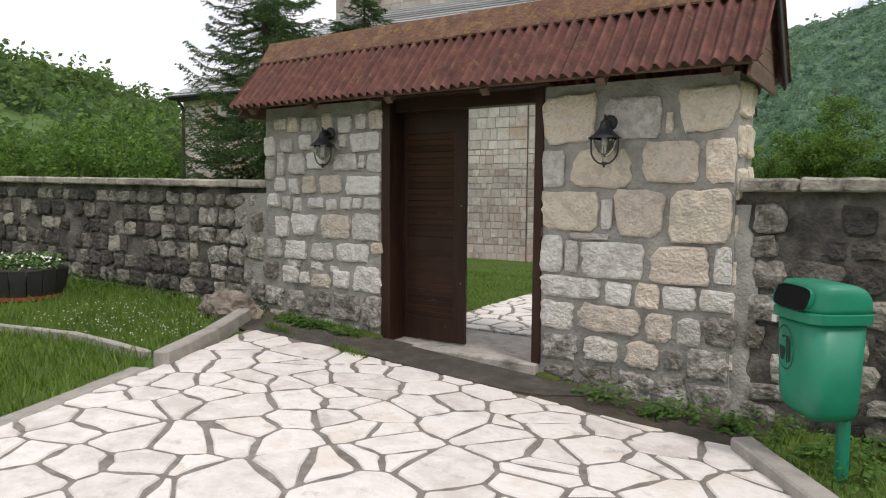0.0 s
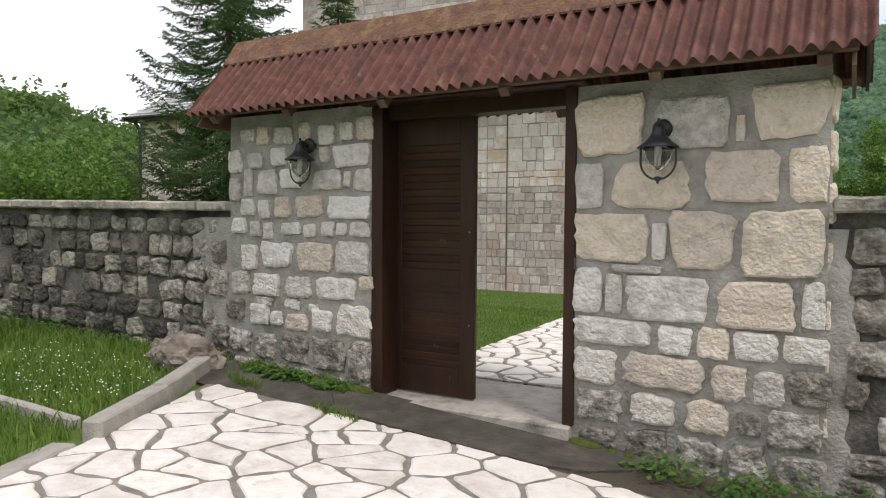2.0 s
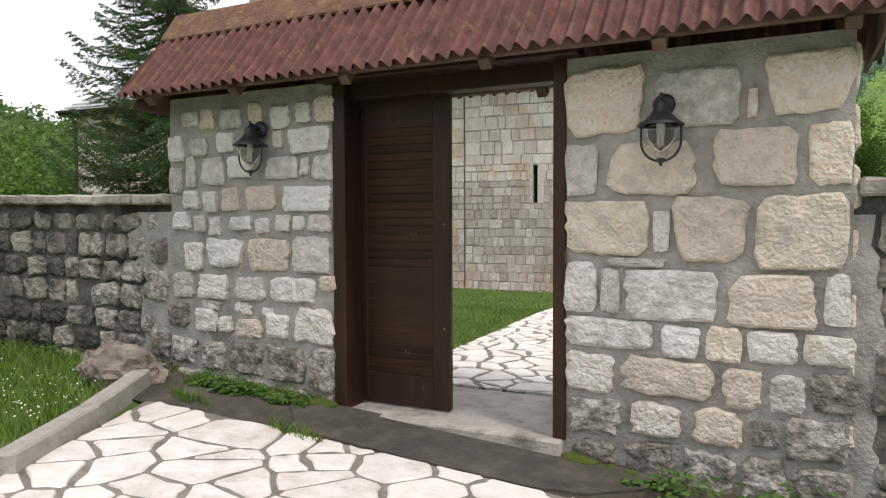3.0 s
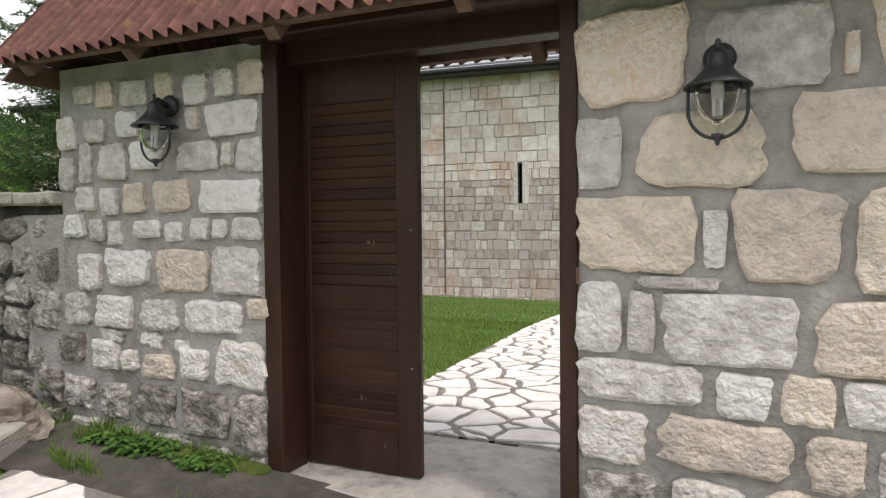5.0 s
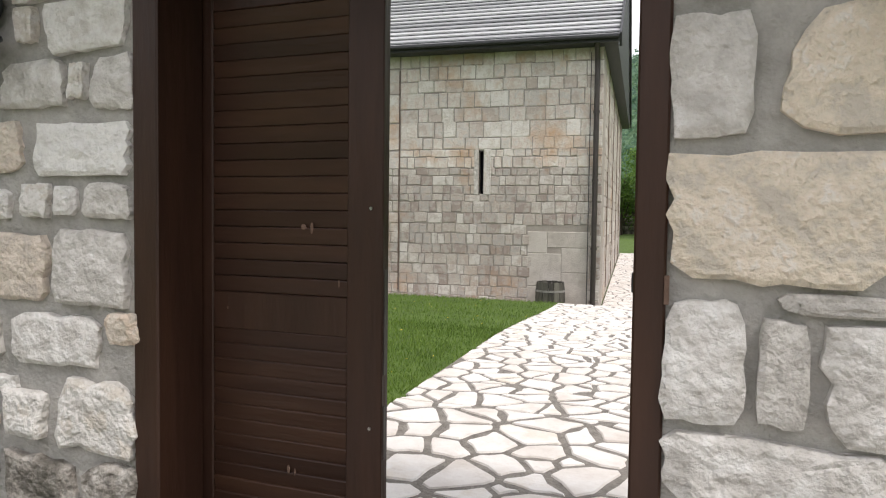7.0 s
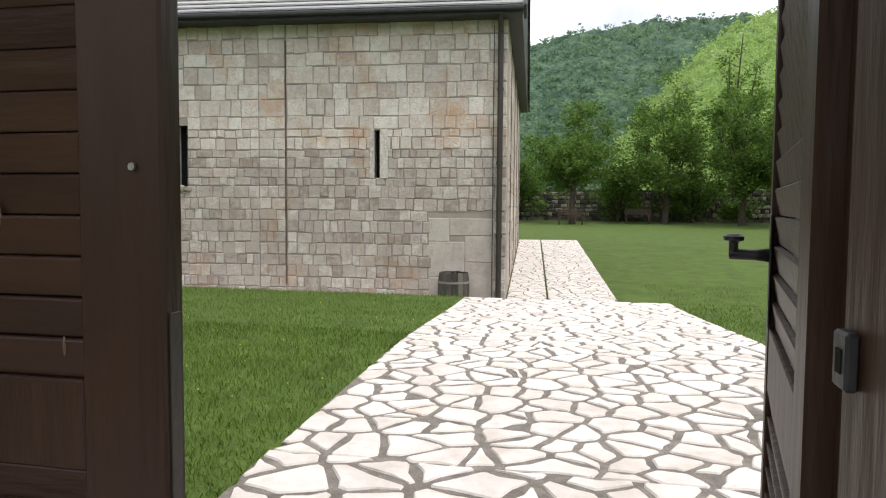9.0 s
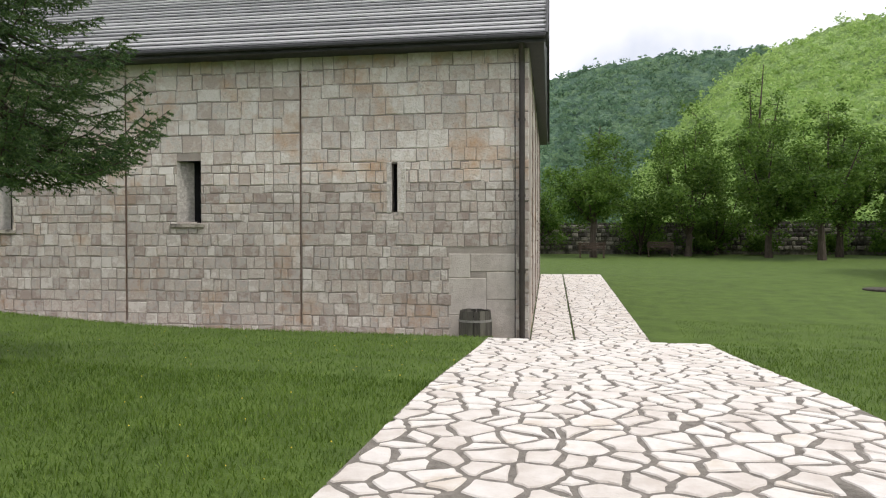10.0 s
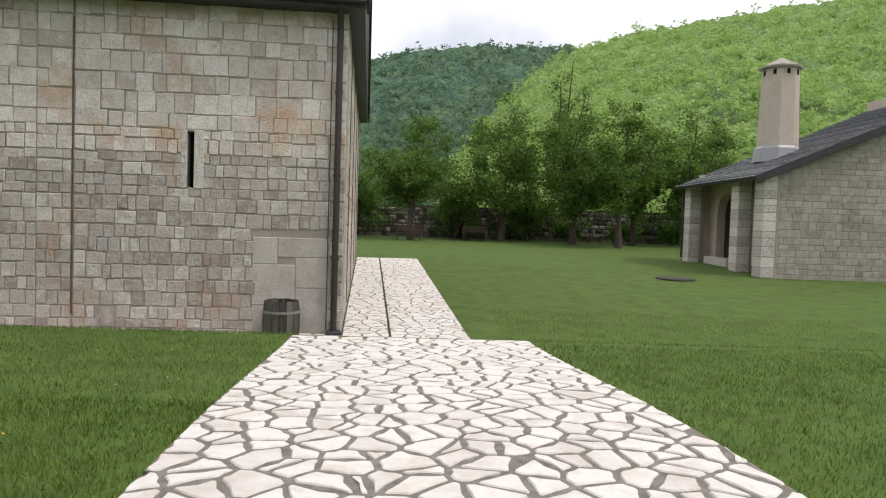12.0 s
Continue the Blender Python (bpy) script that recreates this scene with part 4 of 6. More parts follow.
# large smooth repair slabs by the corner
for sa, sb, z0, z1 in ((-1.52, -0.8, -0.86, -0.2), (-0.8, -0.22, -0.86, 0.1), (-1.52, -0.8, -0.2, 0.5), (-0.8, -0.22, 0.1, 0.62), (-1.52, -1.1, 0.5, 0.96), (-1.1, -0.22, 0.62, 0.96)):
    v, f = ashlar_mesh("b", sb - sa - 0.006, z1 - z0 - 0.006)
    in_church(raw("repair_slab", [(p[0] + (sa + sb) / 2, p[1] + 0.02, p[2] + (z0 + z1) / 2) for p in v], f, M_SLAB))
# blocks of the short side
z = -0.86
while z < CE + RISE * mid - 0.4:
    h = rng.choice((0.24, 0.3, 0.34))
    y = 0.0 if z < CE else (z + h - CE) / RISE
    y_end = CD - y
    while y < y_end - 0.15:
        w = min(rng.uniform(0.35, 0.7), y_end - y)
        set_block(pose(-0.02 + rng.uniform(0, 0.006), y + w / 2, z + h / 2, 0, 0, 90), w - 0.014, h - 0.014, False)
        y += w
    z += h
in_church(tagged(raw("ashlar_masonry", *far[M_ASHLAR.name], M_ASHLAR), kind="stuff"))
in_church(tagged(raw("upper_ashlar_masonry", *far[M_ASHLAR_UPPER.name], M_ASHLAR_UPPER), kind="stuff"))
# vertical rainwater slots
for s in SEAMS:
    in_church(part("wall_slot", boxed(s - 0.026, s - 0.014, 0.0, 0.03, -0.4, CE - 0.5), M_OLD_WOOD))
for s in (2.4, 5.4, 8.4, 11.2):
    in_church(part("wall_slot", boxed(-0.03, 0.012, s, s + 0.05, -0.4, CE + 0.6), M_OLD_WOOD))
# windows: pale splayed stone reveals and dark panes
for i, (wx, ww, wa, wb) in enumerate(WINDOWS):
    win = in_church(new("window_%d" % (i + 1)))
    if ww < 0.2:
        part("pane", boxed(wx - ww / 2 - 0.01, wx + ww / 2 + 0.01, 0.22, 0.25, wa, wb), M_VOID, win)
        part("reveal", boxed(wx + ww / 2, wx + ww / 2 + 0.16, -0.01, 0.2, wa - 0.02, wb + 0.02, 0.01), M_PALE_STONE, win)
        part("reveal", boxed(wx - ww / 2 - 0.1, wx - ww / 2, -0.006, 0.2, wa - 0.02, wb + 0.02, 0.01), M_PALE_STONE, win)
    else:
        bm = bmesh.new()
        for q in (((wx - ww / 2, 0.0), (wx - 0.06, 0.34)), ((wx + ww / 2, 0.0), (wx + 0.07, 0.34))):
            (xa, ya), (xb, yb) = q
            f = bm.faces.new([bm.verts.new(p) for p in ((xa, ya, wa), (xb, yb, wa), (xb, yb, wb), (xa, ya, wb))])
        bm.faces.new([bm.verts.new(p) for p in ((wx - ww / 2, 0, wa), (wx + ww / 2, 0, wa), (wx + 0.07, 0.34, wa), (wx - 0.06, 0.34, wa))])
        bm.faces.new([bm.verts.new(p) for p in ((wx - ww / 2, 0, wb), (wx + ww / 2, 0, wb), (wx + 0.07, 0.34, wb), (wx - 0.06, 0.34, wb))])
        part("reveal", bm, M_PALE_STONE, win)
        part("pane", boxed(wx - 0.07, wx + 0.08, 0.34, 0.36, wa, wb), M_VOID, win)
        part("sill", boxed(wx - ww / 2 - 0.14, wx + ww / 2 + 0.08, -0.05, 0.02, wa - 0.09, wa - 0.01, 0.01), M_COPING, win)

# board roof
ROOF_OUT = 0.3
bm_rows = []
ln = math.hypot(mid, RISE * mid)
pitch = math.degrees(math.atan(RISE))
for side in (1, -1):
    for i in range(30):
        u0, u1 = -0.42 + i * 0.29, -0.42 + (i + 1) * 0.29 + 0.05
        if u0 > ln:
            break
        m = Matrix.Translation((0, 0 if side > 0 else CD, CE + 0.06)) @ Matrix.Rotation(radians(pitch * side), 4, "X") @ Matrix.Rotation(radians(-9.6 * side), 4, "X")
        hipped = 0.75 * max(0.0, u0)
        bm = boxed(-CL - 0.35 + hipped * 0.6, ROOF_OUT, u0 if side > 0 else -u1, u1 if side > 0 else -u0, 0.05 * i, 0.035 + 0.05 * i, 0.004, m)
        in_church(part("roof_board", bm, M_ROOF_SLAT))
bm = bmesh.new()
for x in (-CL - 0.3, ROOF_OUT - 0.03):
    for y, z in ((-0.33, CE - 0.19), (CD + 0.33, CE - 0.19), (mid, CE + RISE * mid + 0.02)):
        bm.verts.new((x + (4.3 if x < -5 and z > 6 else 0), y, z))
bm.verts.ensure_lookup_table()
for f in ((0, 2, 1), (3, 4, 5), (0, 1, 4, 3), (1, 2, 5, 4), (2, 0, 3, 5)):
    bm.faces.new([bm.verts[i] for i in f])
bmesh.ops.recalc_face_normals(bm, faces=bm.faces[:])
in_church(part("roof_deck", bm, M_DARK_ROOF))
in_church(part("fascia", boxed(-CL - 0.3, ROOF_OUT, -0.42, -0.36, CE - 0.2, CE - 0.1, 0.01), M_DARK_ROOF))
in_church(part("soffit", boxed(-CL - 0.2, 0.2, -0.36, 0.01, CE - 0.12, CE - 0.08), M_PLASTER))
for side in (1, -1):
    m = Matrix.Translation((ROOF_OUT, 0 if side > 0 else CD, CE + 0.06)) @ Matrix.Rotation(radians(pitch * side), 4, "X")
    in_church(part("verge_board", boxed(0, 0.05, -0.45 if side > 0 else -ln, ln if side > 0 else 0.3, -0.12, 0.16, 0.008, m), M_DARK_ROOF))
# upper nave wall with its own roof
bm = boxed(-CL + 2.5, -4.0, mid - 0.7, mid + 2.4, CE, 11.0)
in_church(part("upper_wall", bm, M_ASHLAR_JOINT))
nv, nf = [], []
z = CE + 1.5
while z < 10.9:
    h = rng.choice((0.26, 0.32, 0.36))
    x = -CL + 2.5
    while x < -4.2:
        w = min(rng.uniform(0.35, 0.75), -4.0 - x)
        v, f = ashlar_mesh("b", w - 0.014, h - 0.014)
        k = len(nv)
        nv.extend((p[0] + x + w / 2, p[1] + mid - 0.7, p[2] + z + h / 2) for p in v)
        nf.extend(tuple(i + k for i in q) for q in f)
        x += w
    z += h
in_church(tagged(raw("upper_masonry", nv, nf, M_ASHLAR), kind="stuff"))
in_church(part("upper_roof", boxed(-CL + 2.2, -3.7, mid - 1.1, mid + 2.8, 11.0, 11.25, 0.03), M_DARK_ROOF))
# downpipes
for px, py in ((-0.13, -0.09), (-CL + 0.1, -0.09)):
    pipe = in_church(new("downpipe"))
    bm = tube(bmesh.new(), [(px, py - 0.28, CE - 0.1), (px, py - 0.2, CE - 0.25), (px, py - 0.02, CE - 0.45), (px, py, CE - 0.6), (px, py, -0.6)], 0.055, 10)
    part("pipe", bm, M_PIPE, pipe)
    for zz in (0.6, 2.0, 3.4):
        part("bracket", lathe(bmesh.new(), [(0.068, zz), (0.068, zz + 0.05)], 10, Matrix.Translation((px, py, 0))), M_PIPE, pipe)
    part("shoe", boxed(px - 0.12, px + 0.14, py - 0.14, py + 0.08, -0.72, -0.6, 0.02), M_DARK_ROOF, pipe)
in_church(part("gutter", boxed(-CL - 0.3, ROOF_OUT, -0.52, -0.41, CE - 0.14, CE - 0.06, 0.02), M_DARK_ROOF))
# lightning conductor
in_church(part("conductor", tube(bmesh.new(), [(-0.26, -0.02, CE - 0.3), (-0.26, -0.02, -0.6)], 0.008, 6), M_DARK_ROOF))
# low lean-to at the far end
bm = bmesh.new()
box(bm, -CL - 2.4, -CL, 3.0, 8.0, CB, 3.2)
in_church(part("side_chapel", bm, M_PLASTER))
in_church(part("chapel_roof", boxed(-3.2, 0.0, 2.5, 8.5, -0.06, 0.06, 0.02, Matrix.Translation((-CL, 0, 4.1)) @ Matrix.Rotation(radians(-22), 4, "Y")), M_OLD_WOOD))




# ---- hills round the valley ----
def hill(name, az0, az1, r0, r1, crest, bump, step, material, label, seed, meadow=None):
    """A wooded slope: crest gives (azimuth, tangent of the height seen) along its skyline."""
    az_n = max(20, int(radians(az1 - az0) * r1 / step))
    r_n = max(10, int((r1 - r0) * 1.15 / step))
    az_list = np.linspace(az0, az1, az_n)
    top = np.interp(az_list, [c[0] for c in crest], [c[1] for c in crest])
    verts, faces, grassy = [], [], []
    for i, az in enumerate(az_list):
        s, c = math.sin(radians(az)), math.cos(radians(az))
        for j in range(r_n + 4):
            u = j / r_n
            r = r0 + (r1 - r0) * u
            x, y = s * r, c * r
            if u <= 1:
                z = top[i] * r1 * (0.85 * u ** 1.15 + 0.15 * u * u)
            else:
                z = top[i] * r1 * (1 - (u - 1) * 8)
            p = Vector((x, y, z * 0.7)) / bump
            dist = noise.voronoi(p + Vector((seed, 0, 0)))[0]
            crown = max(0.0, 1.0 - 1.25 * dist[0]) ** 0.6
            open_ = meadow is not None and ((az - meadow[0]) / meadow[1]) ** 2 + ((u - meadow[2]) / meadow[3]) ** 2 < 1 + 0.5 * noise.noise((az * 0.7, u * 9, 0))
            grassy.append(open_)
            if open_:
                verts.append((x, y, z - 0.1 * bump))
                continue
            z += bump * (1.0 * crown - 0.45) + 0.18 * bump * noise.noise(p * 4.1) + 0.9 * bump * noise.noise(p * 0.35)
            verts.append((x + 0.2 * bump * noise.noise(p * 3.3), y + 0.2 * bump * noise.noise(p * 3.7), z + 0.2))
    m = r_n + 4
    for i in range(az_n - 1):
        for j in range(m - 1):
            a = i * m + j
            faces.append((a, a + 1, a + m + 1, a + m))
    ob = raw(name, verts, faces, material, smooth=False)
    if meadow is not None:
        ob.data.materials.append(M_MEADOW)
        ob.data.polygons.foreach_set("material_index", [int(grassy[f[0]] and grassy[f[2]]) for f in faces])
    return tagged(ob, label, "hill", kind="structure")


hill_near = hill("hill_1", 2, 95, 70, 230, [(0, 0.04), (4, 0.14), (8, 0.215), (11, 0.245), (14.5, 0.264), (20.5, 0.278), (26.5, 0.288), (33, 0.292), (60, 0.3), (95, 0.2)], 1.7, 0.75, M_FAR_LEAF, "wooded hillside toned bright green for its sunlight", 3)
hill_far = hill("hill_2", -48, 40, 240, 620, [(-48, 0.12), (-30, 0.2), (-18, 0.215), (-8.5, 0.213), (-5, 0.226), (-0.5, 0.243), (3.6, 0.249), (10.3, 0.25), (20, 0.22), (40, 0.15)], 3.6, 2.7, M_FAR_DARK, "distant wooded mountain ridge toned blue-green for haze", 8)
hill_left = hill("hill_3", -130, -40, 60, 170, [(-130, 0.2), (-90, 0.2), (-65, 0.17), (-62, 0.16), (-57.8, 0.134), (-54.4, 0.1), (-50, 0.06), (-40, 0.02)], 3.8, 1.3, M_LEFT_HILL, "wooded hill with a meadow beyond the wall", 5, (-65, 7, 0.45, 0.13))
hill("hill_4", 95, 232, 80, 260, [(95, 0.2), (150, 0.12), (232, 0.2)], 9, 6, M_LEFT_HILL, "wooded slopes behind the road", 6)


# ---- crazy paving ----
def clip(poly, nx, ny, d):
    """The part of a polygon where nx*x + ny*y <= d."""
    out = []
    for i, p in enumerate(poly):
        q = poly[(i + 1) % len(poly)]
        a, b = nx * p[0] + ny * p[1] - d, nx * q[0] + ny * q[1] - d
        if a <= 0:
            out.append(p)
        if a * b < 0:
            t = a / (a - b)
            out.append((p[0] + (q[0] - p[0]) * t, p[1] + (q[1] - p[1]) * t))
    return out


def area(poly):
    return 0.5 * sum(p[0] * q[1] - q[0] * p[1] for p, q in zip(poly, poly[1:] + poly[:1]))


def crazy_paving(region, spacing, gap, seed, squash=1.0):
    """Voronoi cells (stone outline, full cell) that fill a convex region listed counter-clockwise."""
    rng = random.Random(seed)
    x0, x1 = min(p[0] for p in region), max(p[0] for p in region)
    y0, y1 = min(p[1] for p in region), max(p[1] for p in region)
    sx_, sy_ = spacing * squash, spacing / squash
    grid, weight = {}, {}
    for i in range(-2, int((x1 - x0) / sx_) + 4):
        for j in range(-2, int((y1 - y0) / sy_) + 4):
            weight[i, j] = (rng.random() ** 2) * (0.55 * spacing) ** 2
            grid[i, j] = (x0 + (i + rng.uniform(-0.22, 1.22)) * sx_, y0 + (j + rng.uniform(-0.22, 1.22)) * sy_)
    sides = []
    for p, q in zip(region, region[1:] + region[:1]):
        nx, ny = q[1] - p[1], p[0] - q[0]
        ln = math.hypot(nx, ny)
        sides.append((nx / ln, ny / ln, (nx * p[0] + ny * p[1]) / ln))
    out = []
    for (i, j), c in grid.items():
        cell = [(c[0] - spacing * 2, c[1] - spacing * 2), (c[0] + spacing * 2, c[1] - spacing * 2), (c[0] + spacing * 2, c[1] + spacing * 2), (c[0] - spacing * 2, c[1] + spacing * 2)]
        planes = []
        for di in range(-3, 4):
            for dj in range(-3, 4):
                o = grid.get((i + di, j + dj))
                if o is None or o == c:
                    continue
                nx, ny = o[0] - c[0], o[1] - c[1]
                ln = math.hypot(nx, ny)
                nx, ny = nx / ln, ny / ln
                planes.append((nx, ny, nx * (o[0] + c[0]) / 2 + ny * (o[1] + c[1]) / 2 + (weight[i, j] - weight[i + di, j + dj]) / (2 * ln), True))
        planes += [(*s, False) for s in sides]
        full, stone = cell, cell
        for nx, ny, d, inner in planes:
            full = clip(full, nx, ny, d)
            stone = clip(stone, nx, ny, d - (gap * rng.uniform(0.42, 0.8) if inner else 0.004)) if len(stone) > 2 else stone
            if len(full) < 3:
                break
        if len(full) < 3 or area(full) < 0.002:
            continue
        out.append((stone if len(stone) > 2 and area(stone) > 0.006 else None, full))
    return out


def stone_slab(outline, lift, seed):
    """Vertices and faces of one thin paving stone with a broken edge, laid on the ground."""
    rng = random.Random(seed)
    pts = []
    n = len(outline)
    for i, p in enumerate(outline):
        q = outline[(i + 1) % n]
        ln = math.hypot(q[0] - p[0], q[1] - p[1])
        if ln < 0.03:
            continue
        pts.append(((p[0] * 0.94 + q[0] * 0.06), (p[1] * 0.94 + q[1] * 0.06)))
        if ln > 0.1:
            nx, ny = (q[1] - p[1]) / ln, (p[0] - q[0]) / ln
            k = rng.uniform(0.35, 0.65)
            o = rng.uniform(-0.022, 0.008) * min(1, ln / 0.2)
            pts.append((p[0] + (q[0] - p[0]) * k + nx * o, p[1] + (q[1] - p[1]) * k + ny * o))
        pts.append(((p[0] * 0.06 + q[0] * 0.94), (p[1] * 0.06 + q[1] * 0.94)))
    m = len(pts)
    if m < 3:
        return None
    cx, cy = sum(p[0] for p in pts) / m, sum(p[1] for p in pts) / m
    tip = (rng.uniform(-0.008, 0.008), rng.uniform(-0.008, 0.008))
    verts = []
    for grow, dz in ((0.0, -0.03), (0.0, lift * 0.55), (0.009, lift)):
        for x, y in pts:
            d = math.hypot(x - cx, y - cy) + 1e-6
            k = 1 - min(0.5, grow / d)
            xx, yy = cx + (x - cx) * k, cy + (y - cy) * k
            verts.append((xx, yy, level(xx, yy) + dz + tip[0] * (xx - cx) + tip[1] * (yy - cy)))
    verts.append((cx, cy, level(cx, cy) + lift + 0.001))
    faces = []
    for r in (0, 1):
        for i in range(m):
            j = (i + 1) % m
            faces.append((r * m + i, r * m + j, (r + 1) * m + j, (r + 1) * m + i))
    for i in range(m):
        faces.append((2 * m + i, 2 * m + (i + 1) % m, 3 * m))
    return verts, faces


def lay_paving(name, cells, lift, near, label, seed, material=M_PAVING):
    bv, bf = [], []
    for stone, full in cells:
        k = len(bv)
        bv += [(x, y, level(x, y) + 0.012) for x, y in full]
        bf.append(tuple(range(k, k + len(full))))
    bed = tagged(raw(name, bv, bf, M_BED), label, "paving", kind="structure")
    rv, rf, count = [], [], 0
    for i, (stone, full) in enumerate(cells):
        made = stone_slab(stone, lift, seed + i) if stone else None
        if made is None:
            continue
        cx, cy = stone[0]
        if count < 300 and near(cx, cy):
            raw("paving_stone", made[0], made[1], material, bed)
            count += 1
        else:
            k = len(rv)
            rv += made[0]
            rf += [tuple(v + k for v in f) for f in made[1]]
    if rv:
        tagged(raw("paving_stones", rv, rf, material, bed), kind="stuff")
    return bed


front = [(-1.97, -0.63), (-1.62, -1.75), (-1.08, -3.2), (0.1, -6.6), (7.0, -6.6), (2.42, -0.7), (1.0, -0.6), (-1.0, -0.58), (-1.88, -0.6)]
lay_paving("pavement_1", crazy_paving(front, 0.31, 0.025, 2, 1.3), 0.022, lambda x, y: y > -5, "large white crazy paving stones in dark joints before the gate", 100, M_PAVING_OLD)
lay_paving("pavement_6", crazy_paving([(-0.95, 0.94), (2.34, 0.94), (2.24, 2.5), (-1.09, 2.5)], 0.25, 0.03, 15, 1.2), 0.02, lambda x, y: True, "large white crazy paving stones inside the gate", 600)
yard = [(-1.09, 2.5), (2.24, 2.5), (2.16, 4.0), (1.9, 6.4), (1.5, 9.66), (-1.45, 9.6), (-1.36, 7.9), (-1.1, 2.7)]
lay_paving("pavement_2", crazy_paving(yard, 0.215, 0.028, 5, 1.22), 0.02, lambda x, y: y < 5.7, "white crazy paving path across the yard", 700)


def church_side(pts):
    return [tuple((CH @ Vector((x, y, 0)))[:2]) for x, y in pts]


lay_paving("pavement_3", crazy_paving(church_side([(0.02, -0.9), (0.82, -0.9), (0.82, 13.4), (0.02, 13.4)]), 0.26, 0.016, 7), 0.016, lambda x, y: False, "narrow crazy paving strip along the church side", 2000)
lay_paving("pavement_4", crazy_paving(church_side([(0.85, -1.2), (2.2, -1.2), (2.2, 13.4), (0.85, 13.4)]), 0.26, 0.016, 8), 0.016, lambda x, y: False, "crazy paving walk beside the church", 3000)
lay_paving("pavement_5", crazy_paving(church_side([(-17.5, -0.75), (0.0, -0.75), (0.0, -0.02), (-17.5, -0.02)]), 0.26, 0.035, 9), 0.016, lambda x, y: False, "stone drip strip at the foot of the church", 5000)
for k, (ya, zb) in enumerate(((9.66, -0.165), (10.05, -0.33), (10.45, -0.49))):
    tagged(part("step", boxed(-1.46, 1.5, ya - 0.03, ya + 0.4, zb - 0.35, zb - (0.0 if k else 0.045), 0.012), M_CONCRETE), "low concrete step down to the church", "step", "steps to the church", kind="structure")


# ---- kerbs ----
def kerb(points, width, height, label, sink=0.2):
    ob = thing("kerb", label, "kerb", "kerbs of the forecourt", kind="structure")
    for (xa, ya), (xb, yb) in zip(points, points[1:]):
        ln = math.hypot(xb - xa, yb - ya)
        n = max(1, round(ln / 0.95))
        for i in range(n):
            a, b = i / n, (i + 1) / n
            pa = (xa + (xb - xa) * a, ya + (yb - ya) * a)
            pb = (xa + (xb - xa) * b, ya + (yb - ya) * b)
            za, zb = level(*pa), level(*pb)
            m = Matrix.Translation((*pa, za)) @ Matrix.Rotation(math.atan2(pb[1] - pa[1], pb[0] - pa[0]), 4, "Z") @ Matrix.Rotation(-math.atan2(zb - za, ln / n), 4, "Y")
            bm = boxed(0.004, ln / n - 0.004, -width / 2, width / 2, -sink, height, 0.012)
            bmesh.ops.subdivide_edges(bm, edges=bm.edges[:], cuts=3, use_grid_fill=True)
            for v in bm.verts:
                v.co += Vector((0, noise.noise(v.co * 6 + Vector((i, xa, ya))), noise.noise(v.co * 6 + Vector((ya, i, 4))))) * 0.007
            bmesh.ops.transform(bm, matrix=m, verts=bm.verts[:])
            part("kerb_stone", bm, M_KERB, ob)
    return ob


kerb([(-2.35, -0.28), (-1.55, -1.85)], 0.13, 0.12, "raised worn concrete kerb along the grass bed")
kerb([(-1.6, -1.98), (-1.12, -3.25), (0.05, -6.5)], 0.16, 0.02, "flush pale concrete edging of the paving")
kerb([(2.4, -0.72), (3.05, -1.6), (4.9, -4.0)], 0.14, 0.1, "bevelled concrete kerb beside the bin")
kerb([(-1.85, -1.75), (-2.9, -1.78), (-4.6, -2.25), (-7.5, -3.2)], 0.07, 0.06, "thin curved concrete edging in the grass")


